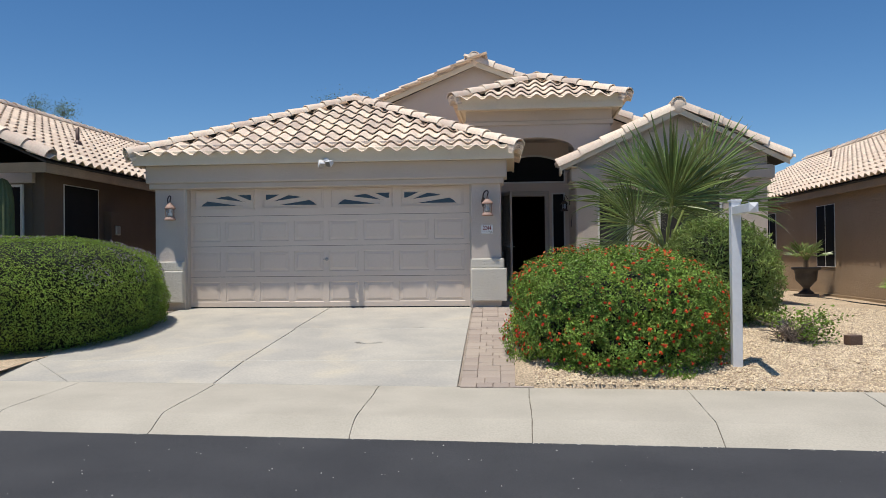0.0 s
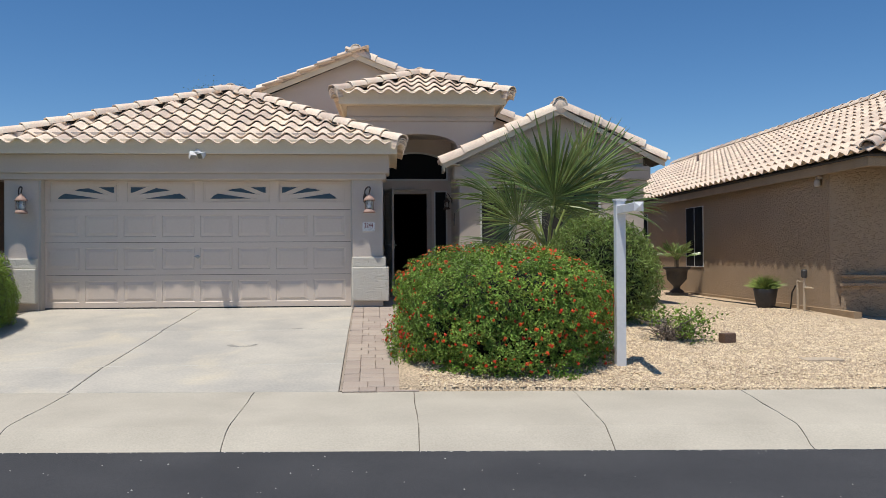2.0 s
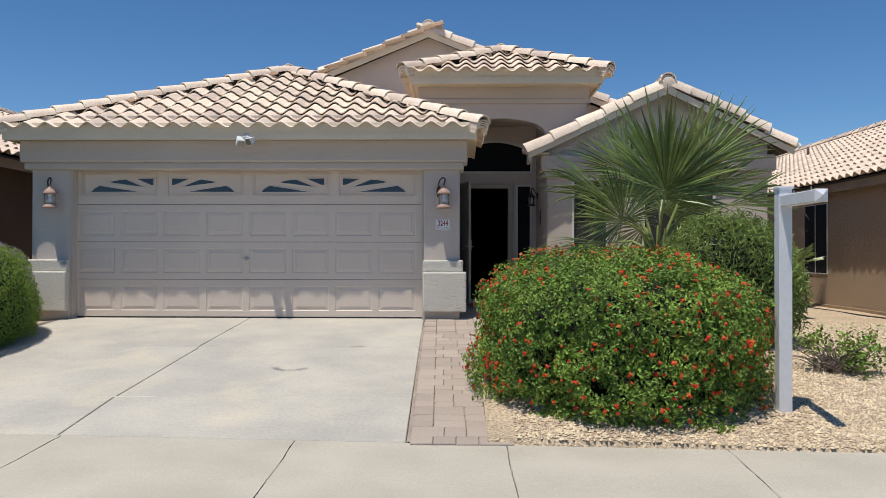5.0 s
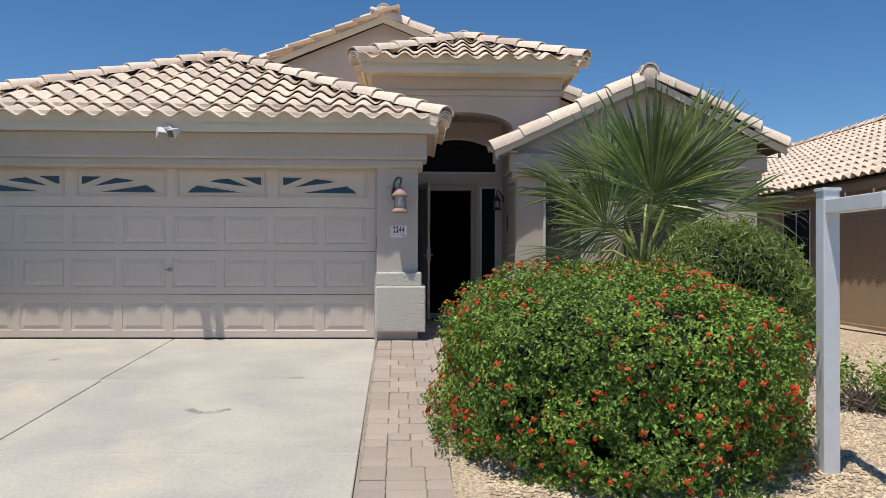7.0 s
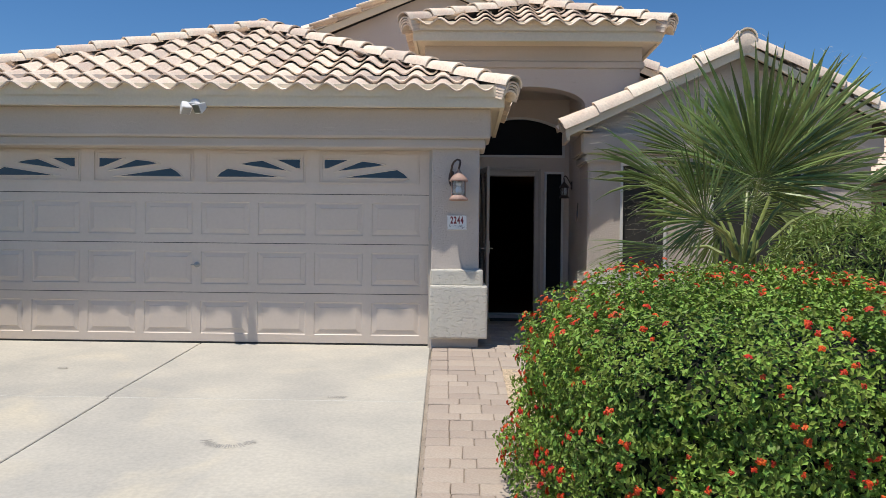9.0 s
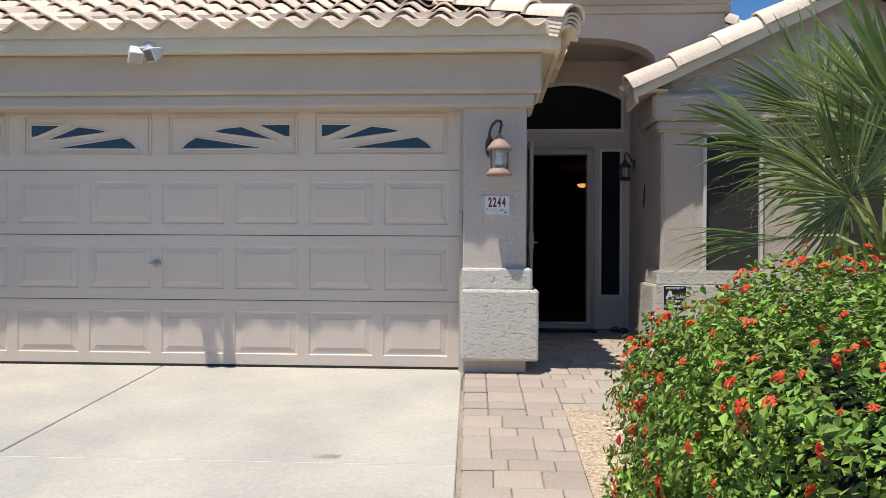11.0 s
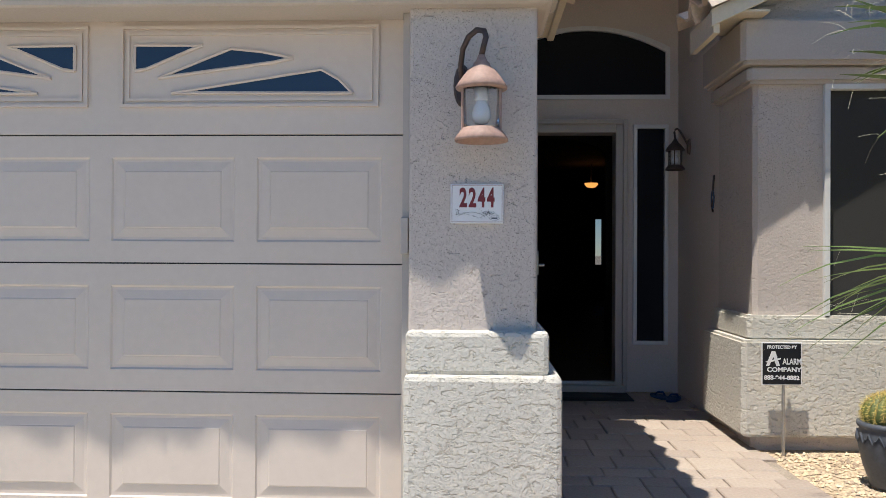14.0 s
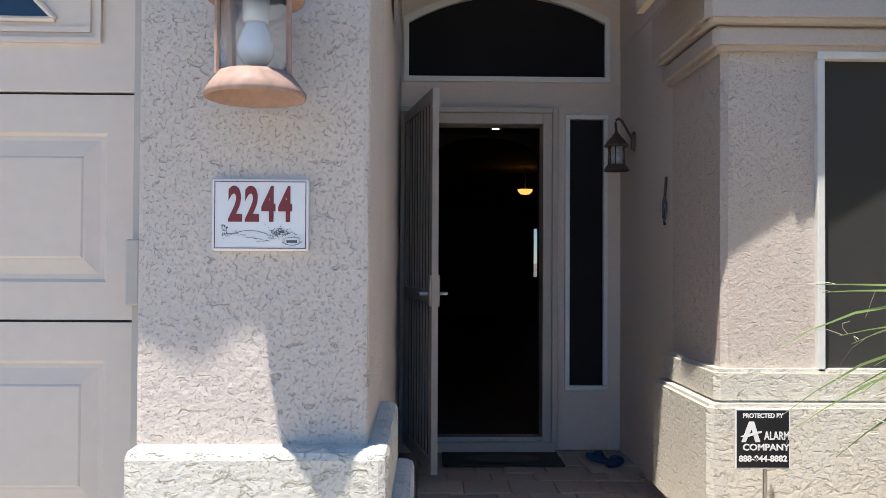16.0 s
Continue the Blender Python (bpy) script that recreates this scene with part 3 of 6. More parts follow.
def hip_roof(name, x0, x1, y0, z0, y_back, pitch, label, cut=None):
    """A hip roof with its front eave at y0 and a ridge that runs back to y_back. cut: east of x the roof ends at y."""
    h = (x1 - x0) / 2
    xc, yp, zp = (x0 + x1) / 2, y0 + h, z0 + pitch * h
    bm = bmesh.new()
    x0, x1, y0, z0 = x0 + 0.07, x1 - 0.07, y0 + 0.07, z0 + 0.07 * pitch
    poly(bm, (x0, y0, z0), (x1, y0, z0), (xc, yp, zp))
    if cut:
        cx, cy = cut
        cz = z0 + pitch * (x1 - cx)
        poly(bm, (x1, y0, z0), (x1, cy, z0), (cx, cy, cz), (cx, y_back, cz), (xc, y_back, zp), (xc, yp, zp))
    else:
        poly(bm, (x1, y0, z0), (x1, y_back, z0), (xc, y_back, zp), (xc, yp, zp))
    poly(bm, (x0, y_back, z0), (x0, y0, z0), (xc, yp, zp), (xc, y_back, zp))
    bmesh.ops.remove_doubles(bm, verts=bm.verts, dist=1e-5)
    bmesh.ops.solidify(bm, geom=bm.faces[:], thickness=0.03)
    x0, x1, y0, z0 = x0 - 0.07, x1 + 0.07, y0 - 0.07, z0 - 0.07 * pitch
    roof = part(name, bm, M_DECK, house, label)
    ln = math.hypot(1, pitch)
    s = (0, 1 / ln, pitch / ln)
    tiles(roof, (x0, y0, z0), (1, 0, 0), s, 2 * h, h * ln, lambda a, b: b / ln - 0.04 < a < 2 * h - b / ln + 0.04)
    w = y_back - y0
    keep = (lambda a, b: a > b / ln + 0.02 and (y0 + a < cut[1] - 0.1 or x1 - b / ln < cut[0] - 0.1)) if cut else (lambda a, b: a > b / ln + 0.02)
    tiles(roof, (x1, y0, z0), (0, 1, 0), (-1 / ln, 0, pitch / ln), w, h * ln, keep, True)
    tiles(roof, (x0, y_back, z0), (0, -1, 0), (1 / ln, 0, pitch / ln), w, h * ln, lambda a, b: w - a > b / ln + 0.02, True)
    for x in (x0, x1):
        out = 0.05 if x == x1 else -0.05
        line_tiles(roof, (x + out, y0 - 0.05, z0 - 0.01), (xc, yp, zp + 0.02), HIP, up=0.06)
        corner_stack(roof, (x + out, y0 - 0.05, z0 - 0.01), (xc, yp, zp + 0.02))
        a, b = Vector((x, y0, z0)), Vector((xc, yp, zp))
        d = (b - a).normalized()
        # Added dark plank closes the hip gaps; its black stands in for shade.
        bm = box(-0.02, 0.02, 0.10, (b - a).length, -0.03, 0.11, 0.0)
        bm.transform(frame_of(a, d.cross(Vector((0, 0, 1))), d))
        part("hip_board", bm, M_DECK, roof, "added dark filler standing in for shade under the hip tiles")
    line_tiles(roof, (xc, yp - 0.05, zp + 0.02), (xc, y_back, zp + 0.02), HIP, up=0.05)
    return roof


def fascia_ring(x0, x1, y0, z1, y_back, height=0.16, inset=0.02, y_east=None):
    y_east = y_east or y_back
    part("fascia", box(x0 + inset, x1 - inset, y0 + inset, y0 + inset + 0.04, z1 - height, z1, 0.004), M_FASCIA, house, "painted cream fascia board")
    for x, yb in ((x0 + inset, y_back), (x1 - inset - 0.04, y_east)):
        part("fascia", box(x, x + 0.04, y0 + inset + 0.04, yb, z1 - height, z1, 0.004), M_FASCIA, house, "painted cream fascia board")
    part("soffit", box(x0 + inset + 0.04, x1 - inset - 0.04, y0 + inset + 0.04, y_east, z1 - height + 0.02, z1 - height + 0.04), M_FASCIA, house)


def eave_closure(x0, x1, y0, z0):
    """The scalloped board that closes the waves of the lowest tiles."""
    vs, fs = [], []
    n = int((x1 - x0) / P * 10)
    for k in range(n + 1):
        u = k * P / 10
        top = z0 + 0.010 + 0.040 + 0.038 + 0.038 * math.sin(2 * math.pi * u / P - 0.3) - 0.020
        for y in (y0, y0 + 0.015):
            vs += [(x0 + u, y, z0 - 0.02), (x0 + u, y, top)]
        if k:
            q = 4 * k
            fs += [(q - 4, q, q + 1, q - 3), (q - 2, q - 1, q + 3, q + 2), (q - 3, q + 1, q + 3, q - 1)]
    raw("eave_closure", vs, fs, M_FASCIA, house, "cream scalloped board under the eave tiles")


def end_cap(roof, x, y, z, r=0.175):
    """The rounded closed end of a ridge."""
    bm = bmesh.new()
    bmesh.ops.create_uvsphere(bm, u_segments=16, v_segments=10, radius=r)
    for v in bm.verts:
        v.co = Vector((x + v.co.x, y + 0.02 + v.co.y * 0.35, z + v.co.z * 1.0))
    part("ridge_end", bm, M_TILE, roof, "rounded closed ridge end", True)


def roofs():
    hip_roof("garage_roof", -5.62, 0.76, -0.314, 2.495, 4.15, 0.445, "garage hip roof of cream clay tiles", (-0.14, 1.90))
    fascia_ring(-5.60, 0.75, -0.345, 2.60, 4.1, 0.225, 0.02, 1.89)
    hip_roof("tower_roof", -0.34, 2.75, 1.52, 3.635, 5.6, 0.43, "small hip roof over the porch")
    fascia_ring(-0.31, 2.72, 1.52, 3.73, 4.0, 0.235)
    eave_closure(-5.62, 0.74, -0.345, 2.495)
    eave_closure(-0.34, 2.73, 1.512, 3.635)
    # small front gable over the bay
    xc, zc, yf = 3.65, 3.42, 1.38
    roof = None
    bm = bmesh.new()
    zt = 2.41 + (zc - 2.41) * (2.51 - 1.54) / (xc - 1.54)
    poly(bm, (1.57, yf, 2.424), (xc, yf, zc), (xc, 6.5, zc), (2.51, 6.5, zt), (2.51, 1.90, zt), (1.57, 1.90, 2.424))
    poly(bm, (xc, yf, zc), (5.54, yf, 2.47), (5.54, 6.5, 2.47), (xc, 6.5, zc))
    bmesh.ops.remove_doubles(bm, verts=bm.verts, dist=1e-5)
    bmesh.ops.solidify(bm, geom=bm.faces[:], thickness=0.04)
    roof = part("bay_roof", bm, M_DECK, house, "small gable roof of cream clay tiles")
    for xe, ze, sg in ((1.54, 2.41, 1), (5.54, 2.47, -1)):
        run, rise = abs(xc - xe), zc - ze
        ln = math.hypot(run, rise)
        s = (sg * run / ln, 0, rise / ln)
        o, u = ((xe, 6.5, ze), (0, -1, 0)) if sg > 0 else ((xe, yf, ze), (0, 1, 0))
        tiles(roof, Vector(o) + (0.04 if sg > 0 else -0.02) * Vector(s), u, s, 4.9, ln - 0.2, (lambda a, b: 6.5 - a < 1.84 or 1.54 + b * 0.9 > 2.55) if sg > 0 else (lambda a, b: True), True)
        line_tiles(roof, (xe, yf + 0.12, ze - 0.02), (xc, yf + 0.12, zc - 0.02), RAKE, 0.44, 0.01, bow=0.0 if sg > 0 else 0.06)
        bm = bmesh.new()
        prism(bm, [(xe, ze + 0.0), (xc, zc + 0.0), (xc, zc - 0.11), (xe, ze - 0.09)], yf - 0.005, yf + 0.03)
        part("barge_board", bm, M_FASCIA, house, "painted cream barge board")
    line_tiles(roof, (xc, yf - 0.02, zc + 0.0), (xc, 6.0, zc + 0.0), HIP, 0.40, 0.07)
    end_cap(roof, xc, yf, zc + 0.03, 0.15)
    # main gable
    xc, zc, yf = -0.08, 4.93, 3.78
    bm = bmesh.new()
    poly(bm, (-5.7, yf, 2.63), (xc, yf, zc), (xc, 16.4, zc), (-5.7, 16.4, 2.63))
    poly(bm, (xc, yf, zc), (5.6, yf, 2.61), (5.6, 16.4, 2.61), (xc, 16.4, zc))
    bmesh.ops.remove_doubles(bm, verts=bm.verts, dist=1e-5)
    bmesh.ops.solidify(bm, geom=bm.faces[:], thickness=0.04)
    roof = part("main_roof", bm, M_DECK, house, "large gable roof of cream clay tiles")
    for xe, ze, sg in ((-5.7, 2.63, 1), (5.6, 2.61, -1)):
        run, rise = abs(xc - xe), zc - ze
        ln = math.hypot(run, rise)
        s = (sg * run / ln, 0, rise / ln)
        o, u = ((xe, 16.4, ze), (0, -1, 0)) if sg > 0 else ((xe, yf, ze), (0, 1, 0))
        tiles(roof, o, u, s, 12.5, ln, lambda a, b: True, True)
        line_tiles(roof, (xe, yf + 0.12, ze - 0.02), (xc, yf + 0.12, zc - 0.02), RAKE, 0.44, 0.01)
        bm = bmesh.new()
        prism(bm, [(xe, ze + 0.0), (xc, zc + 0.0), (xc, zc - 0.11), (xe, ze - 0.09)], yf - 0.005, yf + 0.03)
        part("barge_board", bm, M_FASCIA, house, "painted cream barge board")
    line_tiles(roof, (xc, yf - 0.02, zc + 0.0), (xc, 16.2, zc + 0.0), HIP, 0.40, 0.07)
    end_cap(roof, xc, yf, zc + 0.05, 0.15)


roofs()


# ---------------------------------------------------------------- neighbours
def neighbour(nb, side, x_wall, x_ridge, y_front, y_rear, z_eave, z_ridge, m_wall, m_fascia):
    """A long house with its side wall towards us; side is +1 when it lies to the east."""
    x_far = 2 * x_ridge - x_wall
    bm = box(min(x_wall, x_wall + side * 0.2), max(x_wall, x_wall + side * 0.2), y_front + (0.75 if side > 0 else 0), y_rear, -0.4, z_eave, 0.02)
    part("wall", bm, m_wall, nb)
    xa, xb = x_wall + side * (0.75 if side > 0 else 0.2), x_far
    part("wall", box(min(xa, xb), max(xa, xb), y_front, y_front + 0.2, -0.4, z_eave, 0.02), m_wall, nb)
    part("wall", box(min(x_far, x_far + side * 0.2), max(x_far, x_far + side * 0.2), y_front, y_rear, -0.4, z_eave), m_wall, nb)
    part("wall", box(min(x_wall, x_far), max(x_wall, x_far), y_rear - 0.2, y_rear, -0.4, z_eave), m_wall, nb)
    xe = x_wall - side * (0.225 if side > 0 else 0.46)
    run, rise = abs(x_ridge - xe), z_ridge - z_eave
    ye = y_front - 0.7
    yp = ye + run if side > 0 else ye
    x_o = 2 * x_ridge - xe
    bm = bmesh.new()
    poly(bm, (xe, ye, z_eave), (x_ridge, yp, z_ridge), (x_ridge, y_rear, z_ridge), (xe, y_rear, z_eave))
    poly(bm, (x_o, ye, z_eave), (x_ridge, yp, z_ridge), (x_ridge, y_rear, z_ridge), (x_o, y_rear, z_eave))
    if side > 0:
        poly(bm, (xe, ye, z_eave), (x_o, ye, z_eave), (x_ridge, yp, z_ridge))
    bmesh.ops.remove_doubles(bm, verts=bm.verts, dist=1e-5)
    bmesh.ops.recalc_face_normals(bm, faces=bm.faces)
    bmesh.ops.solidify(bm, geom=bm.faces[:], thickness=0.03)
    roof = part("roof", bm, M_DECK, nb, "low roof of cream clay tiles")
    ln = math.hypot(run, rise)
    s = (side * run / ln, 0, rise / ln)
    if side > 0:
        tiles(roof, (xe, y_rear, z_eave), (0, -1, 0), s, y_rear - ye, ln, lambda a, b: (y_rear - ye) - a > b * run / ln, True)
        tiles(roof, (xe, ye, z_eave), (1, 0, 0), (0, run / ln, rise / ln), 2 * run, ln, lambda a, b: b * run / ln < a < 2 * run - b * run / ln, True)
        line_tiles(roof, (xe, ye, z_eave), (x_ridge, yp, z_ridge), HIP, up=0.08)
    else:
        tiles(roof, (xe, ye, z_eave), (0, 1, 0), s, y_rear - ye, ln, lambda a, b: True, True)
        line_tiles(roof, (xe, ye + 0.08, z_eave), (x_ridge, ye + 0.08, z_ridge), RAKE, 0.42, 0.04)
    line_tiles(roof, (x_ridge, yp, z_ridge), (x_ridge, y_rear, z_ridge), HIP, up=0.08)
    part("fascia", box(min(xe + side * 0.04, xe + side * 0.08), max(xe + side * 0.04, xe + side * 0.08), ye + 0.05, y_rear, z_eave - 0.17, z_eave - 0.01), m_fascia, nb)
    part("fascia", box(min(xe + side * 0.08, x_o - side * 0.05), max(xe + side * 0.08, x_o - side * 0.05), ye + 0.05, ye + 0.09, z_eave - 0.17, z_eave - 0.01), m_fascia, nb)
    part("soffit", box(min(xe + side * 0.08, x_wall), max(xe + side * 0.08, x_wall), ye + 0.1, y_rear, z_eave - 0.06, z_eave - 0.03), m_fascia, nb)
    return roof


neighbour(nbr_r, 1, 7.75, 11.5, -0.9, 18.0, 2.24, 4.18, M_NBR, M_NBR_F)
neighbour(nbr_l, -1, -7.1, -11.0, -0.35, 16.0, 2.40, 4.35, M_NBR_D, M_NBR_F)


# ---------------------------------------------------------------- garage door
def garage_door():
    yd = 0.11
    door = part("garage_door", box(-4.77, -0.008, yd + 0.012, yd + 0.05, -0.005, 2.07), M_DECK, house, "closed beige raised-panel garage door with sunburst windows")
    h = 0.514
    panel_x = [(-0.102 - 0.592 * i - 0.503, -0.102 - 0.592 * i) for i in range(8)][::-1]
    for k in range(4):
        z0, z1 = k * h + (0.006 if k == 0 else 0.003), (k + 1) * h - 0.003
        if k == 3:
            part("section", box(-4.765, -0.012, yd, yd + 0.03, z0, z1, 0.003), M_DOOR, door)
            continue
        pa, pb = k * h + 0.088, k * h + 0.425
        bm = box(-4.765, -0.012, yd + 0.0085, yd + 0.03, z0, z1)
        bx(bm, -4.765, -0.012, yd, yd + 0.009, z0, pa)
        bx(bm, -4.765, -0.012, yd, yd + 0.009, pb, z1)
        edges = [-4.765, *[x for pair in panel_x for x in pair], -0.012]
        for x0, x1 in zip(edges[::2], edges[1::2]):
            bx(bm, x0, x1, yd, yd + 0.009, pa, pb)
        part("section", bm, M_DOOR, door)

    def raised(x0, x1, z0, z1):
        """A panel sunk at its rim and sloping back out to a flat middle."""
        bm = bmesh.new()
        rings = []
        for ins, y in ((0.0, yd), (0.007, yd + 0.0065), (0.018, yd + 0.0065), (0.050, yd + 0.001), (0.053, yd + 0.001), (0.058, yd - 0.002)):
            rings.append([bm.verts.new(p) for p in ((x0 + ins, y, z0 + ins), (x1 - ins, y, z0 + ins), (x1 - ins, y, z1 - ins), (x0 + ins, y, z1 - ins))])
        for a, b in zip(rings, rings[1:]):
            for i in range(4):
                bm.faces.new((a[i], a[(i + 1) % 4], b[(i + 1) % 4], b[i]))
        bm.faces.new(rings[-1])
        bmesh.ops.recalc_face_normals(bm, faces=bm.faces)
        part("panel", bm, M_DOOR, door)

    for k in range(3):
        for x0, x1 in panel_x:
            raised(x0, x1, k * h + 0.088, k * h + 0.425)

    fans = (((0.054, 0.77), (0.32, 0.76), (0.30, 0.74), (0.10, 0.47), (0.054, 0.45)),
            ((0.147, 0.36), (0.43, 0.72), (0.55, 0.68), (0.67, 0.60), (0.60, 0.55)),
            ((0.20, 0.175), (0.78, 0.46), (0.85, 0.33), (0.90, 0.165)))
    for w in range(4):
        x1 = -0.117 - 1.177 * w
        x0 = x1 - 1.044
        z0, z1 = 1.655, 1.98
        bm = bmesh.new()
        for a in (0.0, 0.025):
            t = 0.012
            for q in ((x0 + a, x1 - a, z0 + a, z0 + a + t), (x0 + a, x1 - a, z1 - a - t, z1 - a), (x0 + a, x0 + a + t, z0 + a + t, z1 - a - t), (x1 - a - t, x1 - a, z0 + a + t, z1 - a - t)):
                bx(bm, q[0], q[1], yd - 0.012 + a * 0.2, yd + 0.004, q[2], q[3])
        part("window_frame", bm, M_DOOR, door, "beige moulded window surround")
        for f in fans:
            pts = [((x0 + u * (x1 - x0)) if w % 2 == 0 else (x1 - u * (x1 - x0)), z0 + v * (z1 - z0)) for u, v in f]
            bm = bmesh.new()
            prism(bm, pts, yd - 0.003, yd + 0.004)
            pane = part("pane", bm, M_GLASS_B, door, "dark tinted pane")
            bm = bmesh.new()
            for p, q in zip(pts, pts[1:] + pts[:1]):
                a, b = Vector((p[0], yd - 0.004, p[1])), Vector((q[0], yd - 0.004, q[1]))
                tube(bm, (a, b), 0.007, 6)
            part("muntin", bm, M_DOOR, door)
    bm = lathe(bmesh.new(), ((0.03, 0), (0.03, 0.008), (0.012, 0.012), (0.012, 0.03)), (0, 0, 0), 12)
    bmesh.ops.transform(bm, matrix=Matrix.Translation((-2.42, yd, 0.80)) @ Matrix.Rotation(radians(90), 4, "X"), verts=bm.verts)
    bx(bm, -2.475, -2.375, yd - 0.04, yd - 0.028, 0.793, 0.807, 0.003)
    part("handle", bm, M_METAL, door, "small steel lift handle")
    part("weatherstrip", box(-4.765, -0.012, yd - 0.004, yd + 0.03, -0.02, 0.004), M_RUBBER, door)


M_METAL = mat("brushed_metal", (0.45, 0.44, 0.42), None, 0.35, 5, 60, 0.1, 0.05, metal=0.9)
M_RUBBER = mat("black_rubber", (0.02, 0.02, 0.02), None, 0.7)
M_COPPER = mat("lantern_copper", (0.40, 0.265, 0.215), (0.32, 0.21, 0.17), 0.6, 9, 60, 0.15, 0.2, 60, 0.002, spec=0.3)
M_COPPER_D = mat("lantern_bronze", (0.10, 0.065, 0.055), (0.07, 0.05, 0.045), 0.5, 9, 60, 0.15, 0.2, 60, 0.002, metal=0.4)
garage_door()


# ---------------------------------------------------------------- windows and front door
def window(name, x0, x1, z0, z1, y, label, m_pane, t=0.035, proud=0.03, top=None, m_frame=None):
    bm = bmesh.new()
    m_frame = m_frame or M_WHITE
    if top is None:
        for q in ((x0, x1, z0, z0 + t), (x0, x1, z1 - t, z1), (x0, x0 + t, z0 + t, z1 - t), (x1 - t, x1, z0 + t, z1 - t)):
            bx(bm, q[0], q[1], y - proud, y + 0.03, q[2], q[3], 0.004)
        outline = [(x0 + t, z0 + t), (x1 - t, z0 + t), (x1 - t, z1 - t), (x0 + t, z1 - t)]
    else:
        n = 18
        outer = [(x0, z0), (x1, z0)] + [(x1 + (x0 - x1) * k / n, z1 + top * (1 - (2 * k / n - 1) ** 2)) for k in range(n + 1)]
        c = ((x0 + x1) / 2, z0 + 0.25)
        inner = [(x0 + t, z0 + t), (x1 - t, z0 + t)] + [(x1 - t + (x0 - x1 + 2 * t) * k / n, z1 - t + top * (1 - (2 * k / n - 1) ** 2)) for k in range(n + 1)]
        k = len(outer)
        for i in range(k):
            j = (i + 1) % k
            prism(bm, [outer[i], outer[j], inner[j], inner[i]], y - proud, y + 0.03)
        outline = inner
    win = part(name, bm, m_frame, house, label)
    bm = bmesh.new()
    prism(bm, outline, y - 0.004, y + 0.006)
    part("pane", bm, m_pane, win, "dark glass behind a sun screen")
    return win


window("window", 2.228, 2.785, 0.645, 2.045, 1.63, "white-framed front window with dark sun screen", M_SCREEN, 0.032, 0.05)
window("window", 3.30, 4.42, 0.80, 2.045, 1.60, "white-framed front window with dark sun screen", M_SCREEN, 0.04, 0.03)
window("sidelight", 1.487, 1.758, 0.372, 2.095, 3.385, "narrow white-framed sidelight with dark screen", M_SHADE, 0.03, 0.04)
window("transom", 0.474, 1.768, 2.297, 2.70, 3.385, "arched white-framed transom window", M_SHADE, 0.032, 0.04, 0.17)


def front_door():
    bm = bmesh.new()
    for x0, x1, z0, z1 in ((0.43, 0.50, 0.02, 2.115), (1.345, 1.43, 0.02, 2.115), (0.50, 1.345, 2.03, 2.115)):
        bx(bm, x0, x1, 3.33, 3.50, z0, z1, 0.006)
    for x0, x1, z0, z1 in ((0.415, 0.445, 0.02, 2.13), (1.40, 1.437, 0.02, 2.13), (0.445, 1.40, 2.095, 2.13)):
        bx(bm, x0, x1, 3.30, 3.34, z0, z1, 0.006)
    fr = part("door_frame", bm, M_FRAME, house, "beige painted front door frame")
    part("threshold", box(0.44, 1.42, 3.28, 3.56, 0.0, 0.06, 0.006), M_FRAME, fr)
    part("inner_threshold", box(0.50, 1.345, 3.33, 3.40, 0.06, 0.085, 0.004), M_METAL, fr)
    # security screen door, swung open against the garage wall
    ang = math.atan2(2.56 - 3.33, 0.665 - 0.50)
    m = Matrix.Translation((0.50, 3.33, 0)) @ Matrix.Rotation(ang, 4, "Z")
    w = 0.80

    def moved(bm):
        bmesh.ops.transform(bm, matrix=m, verts=bm.verts)
        return bm
    sd = part("screen_door", moved(box(0, 0.05, -0.018, 0.018, 0.055, 2.085, 0.003)), M_FRAME, house, "open beige metal security screen door")
    part("stile", moved(box(w - 0.05, w, -0.018, 0.018, 0.055, 2.085, 0.003)), M_FRAME, sd)
    for z0, z1 in ((0.055, 0.13), (2.02, 2.085), (0.95, 1.02)):
        part("rail", moved(box(0.05, w - 0.05, -0.018, 0.018, z0, z1, 0.003)), M_FRAME, sd)
    for k in range(9):
        x = 0.05 + (w - 0.10) * (k + 0.5) / 9
        part("bar", moved(box(x - 0.007, x + 0.007, -0.012, 0.012, 0.13, 2.02)), M_FRAME, sd)
    part("screen_panel", moved(box(0.05, w - 0.05, -0.003, 0.003, 0.13, 2.02)), M_SCREEN, sd, "dark perforated mesh")
    bm = box(w - 0.06, w - 0.005, -0.03, 0.03, 0.93, 1.10, 0.006)
    for sg in (-1, 1):
        tube(bm, ((w - 0.035, 0, 1.0), (w - 0.035, sg * 0.07, 1.0), (w - 0.12, sg * 0.075, 1.0)), 0.010)
    part("handle", moved(bm), M_METAL, sd, "dull metal lever handle")


front_door()


